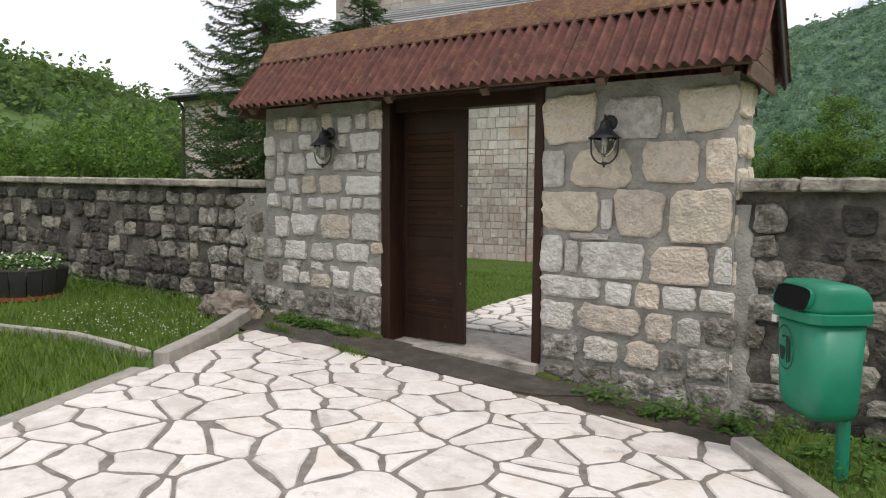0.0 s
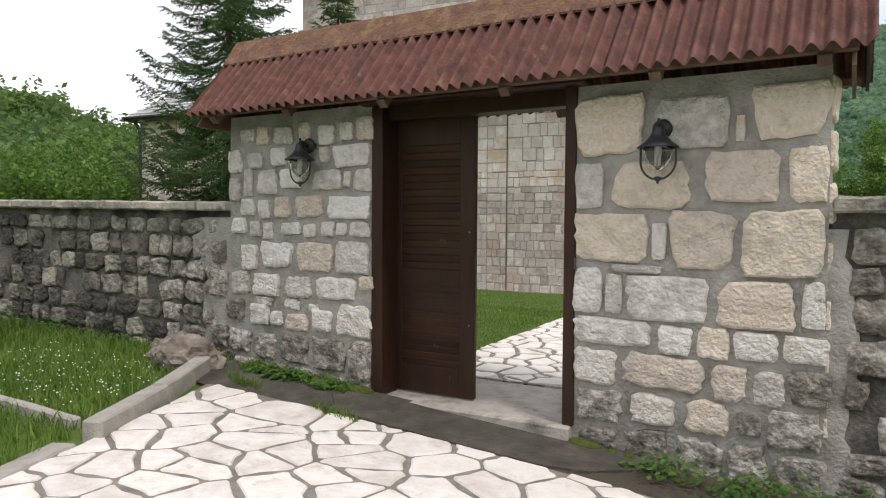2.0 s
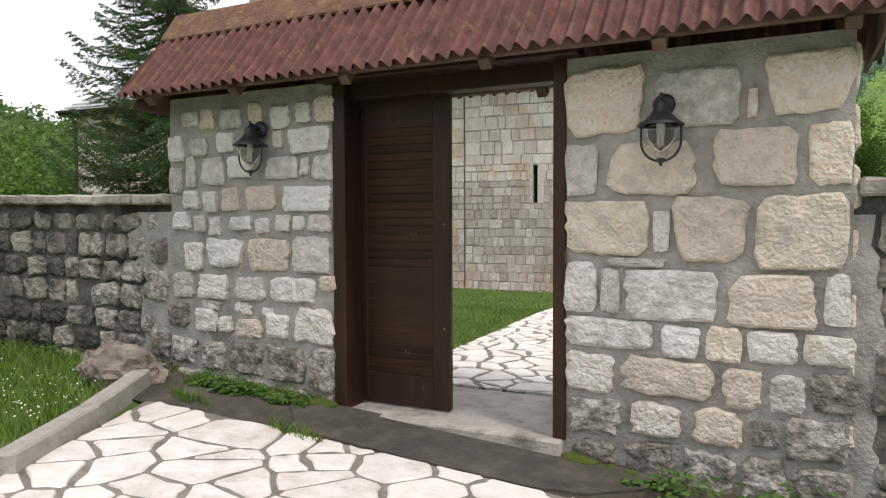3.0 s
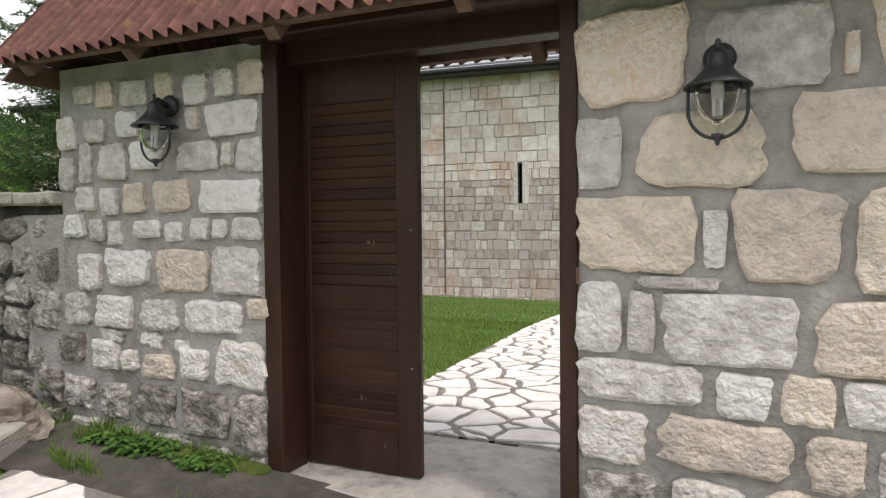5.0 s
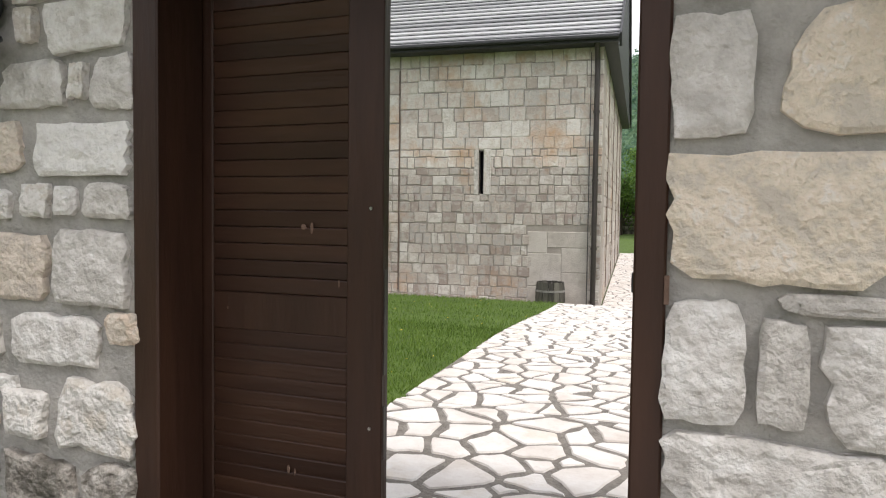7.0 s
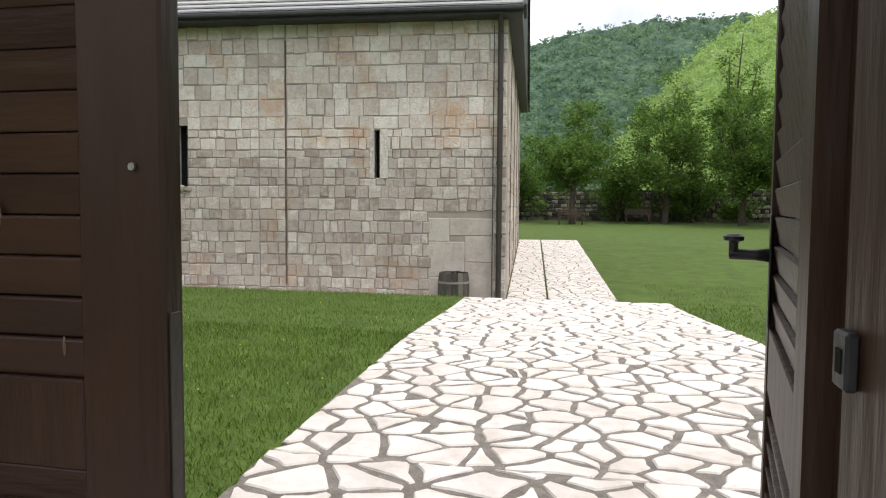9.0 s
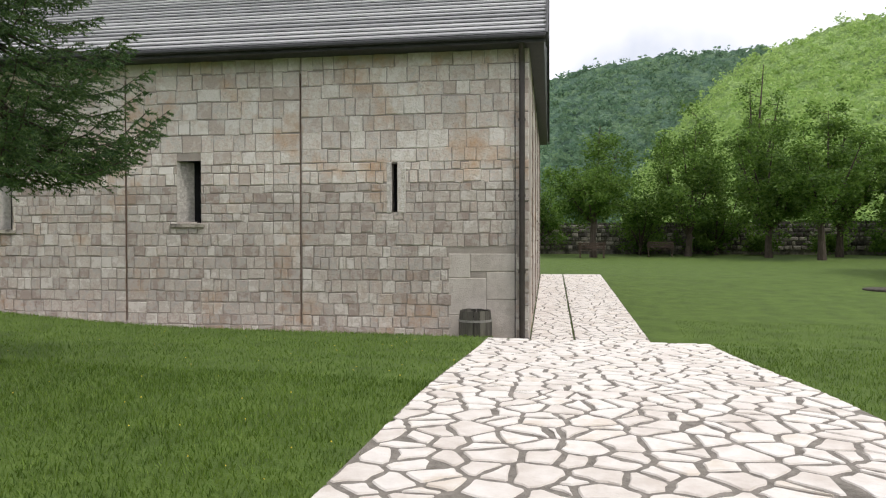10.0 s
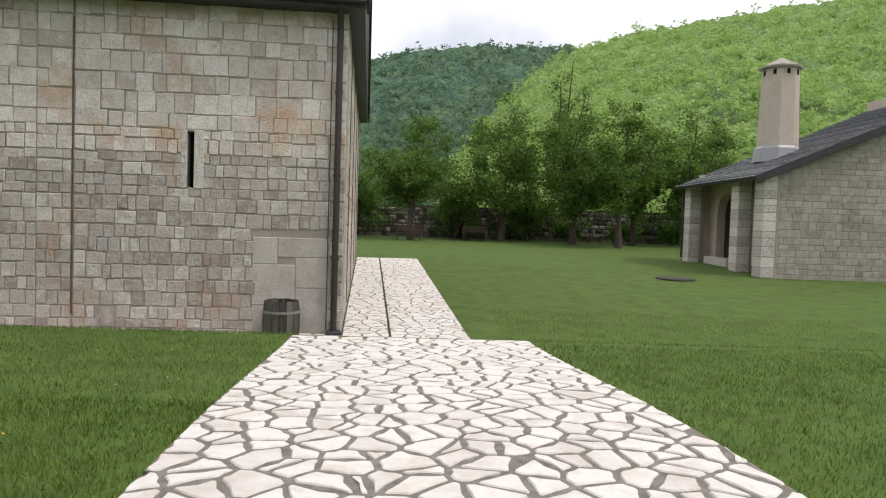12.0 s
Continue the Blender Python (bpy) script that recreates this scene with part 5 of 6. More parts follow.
# ---- wall lanterns ----
def lantern():
    lamp = thing("wall_lantern", "black metal wall lantern with a clear glass bowl", "lamp", "lanterns beside the gate")
    part("wall_plate", lathe(bmesh.new(), [(0.0, 0.0), (0.058, 0.0), (0.06, 0.012), (0.05, 0.022), (0.02, 0.03), (0.0, 0.03)], 20, pose(0, 0, 0, 90)), M_BLACK_METAL, lamp, smooth=True)
    part("arm", tube(bmesh.new(), [(0, -0.02, 0.0), (0, -0.06, 0.012), (0, -0.085, 0.02), (0, -0.108, 0.005), (0, -0.11, -0.03)], [0.02, 0.017, 0.018, 0.02, 0.022], 10), M_BLACK_METAL, lamp, smooth=True)
    c = Matrix.Translation((0, -0.11, 0))
    part("finial", lathe(bmesh.new(), [(0.012, 0.0), (0.007, 0.03), (0.011, 0.045), (0.0, 0.055)], 10, c), M_BLACK_METAL, lamp, smooth=True)
    hood = part("hood", lathe(bmesh.new(), [(0.02, 0.01), (0.034, -0.005), (0.038, -0.035), (0.055, -0.06), (0.082, -0.09), (0.118, -0.115), (0.12, -0.124), (0.105, -0.12), (0.05, -0.075), (0.02, -0.05)], 24, c), M_BLACK_METAL, lamp, smooth=True)
    bm = tube(bmesh.new(), [(-0.102, -0.11, -0.12)] + [(-0.102 * math.cos(radians(a)), -0.11, -0.2 - 0.107 * math.sin(radians(a))) for a in range(0, 91, 9)], 0.0065, 8)
    part("bracket_bar", bm, M_BLACK_METAL, lamp)
    bm = tube(bmesh.new(), [(0.102, -0.11, -0.12)] + [(0.102 * math.cos(radians(a)), -0.11, -0.2 - 0.107 * math.sin(radians(a))) for a in range(0, 91, 9)], 0.0065, 8)
    part("bracket_bar", bm, M_BLACK_METAL, lamp)
    part("bottom_knob", lathe(bmesh.new(), [(0.0, -0.335), (0.008, -0.328), (0.008, -0.32), (0.022, -0.306), (0.023, -0.292), (0.0, -0.288)], 14, c), M_BLACK_METAL, lamp, smooth=True)
    glass = part("glass_bowl", lathe(bmesh.new(), [(0.083, -0.118), (0.083, -0.15), (0.074, -0.19), (0.05, -0.23), (0.02, -0.252), (0.0, -0.258), (0.0, -0.255), (0.02, -0.249), (0.048, -0.228), (0.072, -0.19), (0.081, -0.15), (0.081, -0.118)], 24, c), M_GLASS, lamp, "clear glass bowl", smooth=True)
    glass.visible_shadow = False
    bulb = part("lamp_base", lathe(bmesh.new(), [(0.02, -0.1), (0.023, -0.14), (0.022, -0.165), (0.0, -0.168)], 12, c), M_BULB, lamp, "white lamp base")
    for dx, dy in ((-0.012, -0.008), (0.012, -0.008), (0, 0.012)):
        part("tube", lathe(bmesh.new(), [(0.007, -0.165), (0.007, -0.225), (0.0, -0.23)], 8, Matrix.Translation((dx, -0.11 + dy, 0))), M_BULB, bulb)
    return lamp


lamp = lantern()
lamp.matrix_world = pose(1.292, -0.012, 1.893)
copy_thing(lamp, pose(-1.482, -0.012, 1.932))


# ---- green litter bin ----
def litter_bin():
    b = thing("litter_bin", "green plastic litter bin with a hooded top on a post", "litter bin")

    def ring(z, w, d, off=0.0, n=28):
        pts = []
        for i in range(n):
            a = 2 * math.pi * i / n
            c, s = math.cos(a), math.sin(a)
            r = (abs(c) ** 5 + abs(s) ** 5) ** (-1 / 5)
            pts.append((c * r * w / 2, s * r * d / 2 + off, z))
        return pts

    def loft(rings, cap0=True, cap1=True):
        bm = bmesh.new()
        vs = [[bm.verts.new(p) for p in r] for r in rings]
        for a, c in zip(vs, vs[1:]):
            for i in range(len(a)):
                bm.faces.new((a[i], a[(i + 1) % len(a)], c[(i + 1) % len(a)], c[i]))
        if cap0:
            bm.faces.new(vs[0][::-1])
        if cap1:
            bm.faces.new(vs[-1])
        return bm

    part("tub", loft([ring(0.0, 0.2, 0.16, 0.04), ring(0.012, 0.3, 0.24, 0.02), ring(0.06, 0.37, 0.3, 0.005), ring(0.14, 0.385, 0.315), ring(0.55, 0.42, 0.34)]), M_GREEN, b, smooth=True)
    part("rim", loft([ring(0.535, 0.43, 0.35), ring(0.535, 0.46, 0.38), ring(0.585, 0.47, 0.39), ring(0.59, 0.45, 0.37)]), M_GREEN, b)
    # hood with a slot on the front
    rings = []
    for k in range(9):
        u = k / 8
        deep = 0.37 * (1 - 0.62 * u ** 2.2)
        front_y = -0.178 + 0.04 * u + 0.03 * u ** 6
        rings.append(ring(0.588 + 0.15 * math.sin(u * math.pi / 2), 0.44 * (1 - 0.3 * u ** 5), deep, front_y + deep / 2))
    part("hood", loft(rings), M_GREEN, b, smooth=True)
    bm = bmesh.new()
    n = 24
    o, inn = [], []
    for i in range(n):
        a = 2 * math.pi * i / n
        c, s = math.cos(a), math.sin(a)
        r = (abs(c) ** 4 + abs(s) ** 4) ** (-1 / 4)
        o.append(bm.verts.new((c * r * 0.172, -0.212 + 0.045 * (0.5 + 0.5 * s), 0.655 + s * r * 0.063)))
        inn.append(bm.verts.new((c * r * 0.16, -0.165 + 0.045 * (0.5 + 0.5 * s), 0.655 + s * r * 0.055)))
    for i in range(n):
        bm.faces.new((o[i], o[(i + 1) % n], inn[(i + 1) % n], inn[i]))
    part("slot_lip", bm, M_GREEN, b)
    bm = bmesh.new()
    bm.faces.new([bm.verts.new((v[0], v[1], v[2])) for v in [(math.cos(2 * math.pi * i / n) * (abs(math.cos(2 * math.pi * i / n)) ** 4 + abs(math.sin(2 * math.pi * i / n)) ** 4) ** -0.25 * 0.168, -0.206 + 0.045 * (0.5 + 0.5 * math.sin(2 * math.pi * i / n)), 0.655 + math.sin(2 * math.pi * i / n) * (abs(math.cos(2 * math.pi * i / n)) ** 4 + abs(math.sin(2 * math.pi * i / n)) ** 4) ** -0.25 * 0.06) for i in range(n)]])
    # No hole in the hood: a black face paints the dark inside.
    part("slot", bm, M_VOID, b, "black face for the dark inside of the slot")
    # printed sign: ring, basket and plain shapes
    bm = bmesh.new()
    for ro, ri in ((0.1, 0.093),):
        a_ = [bm.verts.new((ro * 0.82 * math.cos(2 * math.pi * i / 32), 0, ro * 1.25 * math.sin(2 * math.pi * i / 32))) for i in range(32)]
        b_ = [bm.verts.new((ri * 0.82 * math.cos(2 * math.pi * i / 32), 0, ri * 1.25 * math.sin(2 * math.pi * i / 32))) for i in range(32)]
        for i in range(32):
            bm.faces.new((a_[i], a_[(i + 1) % 32], b_[(i + 1) % 32], b_[i]))
    for q in (((-0.05, -0.07), (-0.02, -0.075), (-0.005, 0.0), (-0.06, 0.005)), ((0.005, -0.085), (0.018, -0.085), (0.03, 0.03), (0.012, 0.03)), ((0.025, -0.08), (0.04, -0.075), (0.045, 0.03), (0.031, 0.03)), ((0.005, 0.03), (0.05, 0.028), (0.035, 0.065), (0.015, 0.065)), ((-0.03, 0.05), (0.012, 0.058), (0.012, 0.068), (-0.03, 0.062))):
        bm.faces.new([bm.verts.new((x, 0, z)) for x, z in q])
    bmesh.ops.transform(bm, matrix=pose(-0.06, -0.172, 0.37, 3.5), verts=bm.verts[:])
    part("sign", bm, M_BLACK, b, "round black litter sign print")
    part("sticker", boxed(-0.2, -0.15, -0.179, -0.176, 0.49, 0.53), M_STICKER, b)
    part("post", lathe(bmesh.new(), [(0.036, -0.5), (0.036, 0.12)], 14, Matrix.Translation((0.05, 0.13, 0))), M_GREEN, b)
    return b


litter = litter_bin()
litter.matrix_world = pose(2.8, -0.84, 0.165, 0, 0, -52) @ Matrix.Diagonal((0.95, 0.95, 1.0, 1))

# ---- rock at the wall ----
bm = bmesh.new()
bmesh.ops.create_icosphere(bm, subdivisions=4, radius=1.0)
for v in bm.verts:
    d = v.co.normalized()
    k = 1 + 0.3 * noise.noise(d * 1.7 + Vector((4, 2, 1))) + 0.2 * noise.noise(d * 3.6) + 0.1 * noise.noise(d * 9)
    v.co = Vector((d.x * 0.42 * k, d.y * 0.24 * k, d.z * 0.22 * k))
bmesh.ops.transform(bm, matrix=pose(-2.6, -0.32, 0.14, 0, 0, -14), verts=bm.verts[:])
tagged(part("rock", bm, M_ROCK, None), "rough brown boulder lying at the wall foot", "rock")


# ---- flower tub ----
def stave_barrel(name, r_top, r_mid, r_bot, height, n, material, label, category, m, hoops, hoop_material):
    b = thing(name, label, category, at=m)
    for i in range(n):
        a0, a1 = 2 * math.pi * (i + 0.04) / n, 2 * math.pi * (i + 0.96) / n
        bm = bmesh.new()
        rings = []
        top_h = height * (1 - 0.02 * ((i * 7) % 5) / 4)
        for u in (0, 0.33, 0.66, 1):
            r = r_bot * (1 - u) ** 2 + 2 * r_mid * u * (1 - u) + r_top * u * u
            z = top_h * u
            rings.append([bm.verts.new((math.cos(a) * q, math.sin(a) * q, z)) for a, q in ((a0, r), (a1, r), (a1, r - 0.025), (a0, r - 0.025))])
        for c, d in zip(rings, rings[1:]):
            for k in range(4):
                bm.faces.new((c[k], c[(k + 1) % 4], d[(k + 1) % 4], d[k]))
        bm.faces.new(rings[-1])
        bm.faces.new(rings[0][::-1])
        part("stave", bm, material, b)
    for u in hoops:
        r = r_bot * (1 - u) ** 2 + 2 * r_mid * u * (1 - u) + r_top * u * u + 0.006
        part("hoop", lathe(bmesh.new(), [(r - 0.01, height * u - 0.02), (r, height * u - 0.02), (r, height * u + 0.02), (r - 0.01, height * u + 0.02)], 32), hoop_material, b)
    return b


tub_at = pose(-5.5, -0.95, level(-5.5, -0.95) - 0.06)
tub = stave_barrel("flower_tub", 0.5, 0.48, 0.43, 0.4, 18, M_TUB, "black half-barrel planter with a red band in the grass", "planter", tub_at, (0.2,), M_RED)
part("soil", lathe(bmesh.new(), [(0.0, 0.36), (0.46, 0.34), (0.46, 0.3)], 20), M_BARK, tub)
rng = random.Random(31)
fv, ff, lv, lf = [], [], [], []
for i in range(700):
    a, r = rng.uniform(0, 6.283), 0.46 * math.sqrt(rng.random())
    c = Vector((-5.5 + r * math.cos(a), -0.95 + r * math.sin(a), tub_at.translation.z + 0.4 + rng.uniform(0, 0.16)))
    n = Vector((rng.uniform(-1, 1), rng.uniform(-1, 1), rng.uniform(0.2, 1))).normalized()
    t = n.orthogonal().normalized()
    s = n.cross(t)
    leaf = rng.random() < 0.6
    w = 0.035 if leaf else 0.02
    dst, df = (lv, lf) if leaf else (fv, ff)
    k = len(dst)
    dst += [c + t * w, c + s * w * 0.7, c - t * w, c - s * w * 0.7]
    df.append((k, k + 1, k + 2, k + 3))
flowers = tagged(raw("flowers", fv, ff, M_FLOWER), "white blossoms of the planted flowers", "flowers", kind="stuff")
tagged(raw("flower_leaves", lv, lf, M_WEED), "green leaves of the planted flowers", "plant", kind="stuff")

# ---- barrel at the church corner ----
barrel_at = CH @ pose(-0.97, -0.36, 0)
bz = level(barrel_at.translation.x, barrel_at.translation.y)
barrel = stave_barrel("barrel", 0.28, 0.33, 0.29, 0.62, 16, M_BARREL, "weathered grey wooden barrel with a pale hoop", "barrel", Matrix.Translation((0, 0, bz)) @ barrel_at, (0.7,), M_WIRE)
part("lid", lathe(bmesh.new(), [(0.0, 0.54), (0.26, 0.54), (0.26, 0.5), (0.0, 0.5)], 20), M_VOID, barrel)


# ---- annex with the chimney ----
AX, AY0, AY1 = 11.05, 23.6, 30.6
az = 0.0
annex = thing("annex", "low stone outbuilding with a slate roof and tall chimney", "building", kind="structure")


def roof_z(x):
    return 3.2 + (x - 10.95) * 0.43


bm = bmesh.new()
for y in (AY0 + 0.02, AY0 + 0.6):
    for x, z in ((AX, -0.6), (19.0, -0.6), (19.0, roof_z(19.0) - 0.1), (AX, roof_z(AX) - 0.1)):
        bm.verts.new((x, y, z))
bm.verts.ensure_lookup_table()
for f in ((0, 1, 2, 3), (7, 6, 5, 4), (0, 3, 7, 4), (1, 5, 6, 2), (3, 2, 6, 7), (0, 4, 5, 1)):
    bm.faces.new([bm.verts[i] for i in f])
part("gable_wall", bm, M_ANNEX, annex)
av, af = [], []
rng = random.Random(9)
z = -0.3
while z < 6.3:
    h = rng.choice((0.18, 0.22, 0.27))
    x = AX if z < 3.0 else AX + (z + h - 3.1) / 0.43
    x = max(AX, x)
    while x < 18.9:
        w = rng.uniform(0.22, 0.55)
        v, f = ashlar_mesh("b", w - 0.018, h - 0.018)
        k = len(av)
        av.extend((p[0] + x + w / 2, p[1] + AY0 + 0.02, p[2] + z + h / 2) for p in v)
        af.extend(tuple(i + k for i in q) for q in f)
        x += w
    z += h
tagged(raw("gable_masonry", av, af, M_ANNEX, annex), kind="stuff")
# recessed front with an arched door
fx, ay, aw, ah, spring = 11.95, 28.6, 0.9, 2.75, 1.9
bm = bmesh.new()
arch = [(ay - aw, 0.05)] + [(ay - aw * math.cos(math.pi * i / 12), spring + aw * math.sin(math.pi * i / 12)) for i in range(13)] + [(ay + aw, 0.05)]
outer = [(AY0 + 0.6, 0.05), (AY0 + 0.6, spring)] + [(AY0 + 0.6 + (AY1 - AY0 - 0.6) * i / 10, 3.6) for i in range(11)] + [(AY1, spring), (AY1, 0.05)]
for (p, q), (r, s) in zip(zip(arch, arch[1:]), zip(outer, outer[1:])):
    bm.faces.new([bm.verts.new((fx, y, z)) for y, z in (p, q, s, r)])
    bm.faces.new([bm.verts.new(c) for c in ((fx, p[0], p[1]), (fx, q[0], q[1]), (fx + 0.4, q[0], q[1]), (fx + 0.4, p[0], p[1]))])
bmesh.ops.remove_doubles(bm, verts=bm.verts[:], dist=0.001)
part("front_wall", bm, M_PLASTER, annex)
part("door", boxed(fx + 0.35, fx + 0.42, ay - aw, ay + aw, -0.2, ah + 0.1), M_DOOR, annex, "dark arched wooden door")
for (ya, yb) in ((AY0 - 0.02, AY0 + 0.55), (25.4, 26.0), (AY1 - 0.6, AY1)):
    pier_ob = part("pier", boxed(AX - 0.02, AX + 0.5, ya, yb, -0.5, roof_z(AX) - 0.06, 0.02), M_ASHLAR_JOINT, annex)
    z = -0.2
    while z < 3.0:
        h = rng.choice((0.22, 0.28, 0.34))
        bm = boxed(AX - 0.05, AX + 0.4, ya - 0.02, yb + 0.02, z, z + h - 0.015, 0.015)
        part("block", bm, M_PALE_STONE, pier_ob)
        z += h
part("back_wall", boxed(18.6, 19.0, AY0 + 0.6, AY1, -0.6, 6.9), M_PLASTER, annex)
part("end_wall", boxed(AX + 0.5, 19.0, AY1 - 0.3, AY1 - 0.02, -0.6, 3.6), M_PLASTER, annex)
part("door_step", boxed(fx - 0.4, fx + 0.1, ay - 1.1, ay + 1.1, -0.1, 0.22, 0.02), M_PALE_STONE, annex)
sl = math.degrees(math.atan(0.43))
for i in range(32):
    u0 = -0.5 + i * 0.3
    m = Matrix.Translation((AX, 0, roof_z(AX) + 0.02)) @ Matrix.Rotation(radians(-sl), 4, "Y") @ Matrix.Translation((u0, 0, 0)) @ Matrix.Rotation(radians(8), 4, "Y")
    part("roof_board", boxed(0, 0.34, AY0 - 0.3, AY1 + 0.3, 0.0, 0.03, 0.004, m), M_SLATE, annex)
m = Matrix.Translation((AX, 0, roof_z(AX))) @ Matrix.Rotation(radians(-sl), 4, "Y")
part("verge_board", boxed(-0.5, 9.2, AY0 - 0.32, AY0 - 0.26, -0.2, 0.05, 0.01, m), M_DARK_ROOF, annex)
part("roof_deck", boxed(-0.48, 9.1, AY0 - 0.28, AY1 + 0.28, -0.1, -0.01, 0.01, m), M_DARK_ROOF, annex)
chim = part("chimney", lathe(bmesh.new(), [(0.74, 3.9), (0.63, 7.35), (0.0, 7.35)], 8, Matrix.Translation((13.06, 27, 0)) @ pose(0, 0, 0, 0, 0, 22.5)), M_PLASTER, annex, "tall octagonal beige rendered chimney")
part("cap", lathe(bmesh.new(), [(0.76, 7.33), (0.78, 7.4), (0.0, 7.78)], 8, Matrix.Translation((13.06, 27, 0)) @ pose(0, 0, 0, 0, 0, 22.5)), M_COPING, chim)
for k in range(8):
    a = radians(45 * k)
    part("vent", boxed(0.585, 0.615, -0.05, 0.05, 7.08, 7.26, 0.0, Matrix.Translation((13.06, 27, 0)) @ pose(0, 0, 0, 0, 0, 45 * k)), M_VOID, chim)
part("flashing", lathe(bmesh.new(), [(0.85, 4.0), (0.8, 4.5), (0.72, 4.6)], 8, Matrix.Translation((13.06, 27, -0.12)) @ pose(0, 0, 0, 0, 0, 22.5)), M_ROOF_SLAT, chim)
part("drainpipe", tube(bmesh.new(), [(AX - 0.1, AY1 + 0.05, 3.1), (AX - 0.1, AY1 + 0.05, 0.1)], 0.05), M_DARK_ROOF, annex)

# manhole in the lawn
bm = lathe(bmesh.new(), [(0.0, 0.02), (0.55, 0.02), (0.6, 0.0), (0.6, -0.1)], 20)
mh = tagged(part("manhole_cover", bm, M_APRON), "weathered dark manhole cover set in the lawn", "manhole")
mh.matrix_world = pose(7.9, 22.6, level(7.9, 22.6) + 0.02)

# ---- rear boundary wall and benches ----
bm = bmesh.new()
box(bm, -30, 45, 49.0, 49.6, 0.0, 2.35)
rear = tagged(part("wall_rear", bm, M_DARK_MORTAR), "dark rubble wall at the end of the lawn", "wall", kind="structure")
rv, rf = [], []
rng = random.Random(77)
z = 0.5
while z < 2.2:
    h = rng.uniform(0.22, 0.34)
    x = -12.0
    while x < 34:
        w = rng.uniform(0.25, 0.6)
        v, f = ashlar_mesh("b", w - 0.05, h - 0.05, 0.06, 0.05)
        k = len(rv)
        rv.extend((p[0] + x + w / 2, p[1] + 49.0, p[2] + z + h / 2) for p in v)
        rf.extend(tuple(i + k for i in q) for q in f)
        x += w
    z += h
tagged(raw("rear_stones", rv, rf, M_DARK_STONE, rear), kind="stuff")


def bench():
    b = thing("bench", "dark wooden garden bench on the lawn", "bench", "benches on the lawn")
    for i in range(4):
        part("seat_slat", boxed(-0.8, 0.8, -0.25 + i * 0.12, -0.15 + i * 0.12, 0.43, 0.46, 0.005), M_BENCH, b)
    for i in range(3):
        part("back_slat", boxed(-0.8, 0.8, 0.24, 0.27, 0.55 + i * 0.13, 0.65 + i * 0.13, 0.005), M_BENCH, b)
    for sx_ in (-0.68, 0.68):
        part("leg", boxed(sx_ - 0.04, sx_ + 0.04, -0.24, -0.18, 0, 0.43, 0.005), M_BENCH, b)
        part("leg", boxed(sx_ - 0.04, sx_ + 0.04, 0.18, 0.24, 0, 0.93, 0.005), M_BENCH, b)
    return b


b0 = bench()
b0.matrix_world = pose(-1.0, 42.0, level(-1, 42) - 0.01, 0, 0, 4)
for bx, by, br in ((3.0, 44.5, -5), (-5.2, 44.0, 0)):
    copy_thing(b0, pose(bx, by, level(bx, by) - 0.01, 0, 0, br))


# ---- trees ----
def leaf_cloud(centres, per, size, spread, rng):
    """Leaf quads scattered round clump centres; arrays of vertices and faces."""
    c = np.repeat(np.array(centres), per, axis=0)
    n = len(c)
    r = np.random.RandomState(rng)
    p = c + r.normal(0, 1, (n, 3)) * np.repeat(np.array(spread), per, axis=0)[:, None] * np.array([1, 1, 0.75])
    d = r.normal(0, 1, (n, 3))
    d[:, 2] *= 0.6
    d /= np.linalg.norm(d, axis=1)[:, None]
    e = np.cross(d, r.normal(0, 1, (n, 3)))
    e /= np.linalg.norm(e, axis=1)[:, None]
    s = size * r.uniform(0.6, 1.3, (n, 1))
    v = np.stack([p + d * s, p + e * s * 0.5, p - d * s, p - e * s * 0.5], 1).reshape(-1, 3)
    f = np.arange(n * 4).reshape(n, 4)
    return v, f


def quad_mesh(name, v, f, material, parent=None):
    me = bpy.data.meshes.new(name)
    k = f.shape[1]
    me.vertices.add(len(v))
    me.vertices.foreach_set("co", np.asarray(v, dtype=np.float32).ravel())
    me.loops.add(f.size)
    me.loops.foreach_set("vertex_index", f.astype(np.int32).ravel())
    me.polygons.add(len(f))
    me.polygons.foreach_set("loop_start", np.arange(0, f.size, k, dtype=np.int32))
    me.materials.append(material)
    me.update(calc_edges=True)
    ob = new(name, me)
    ob.parent = parent
    return ob


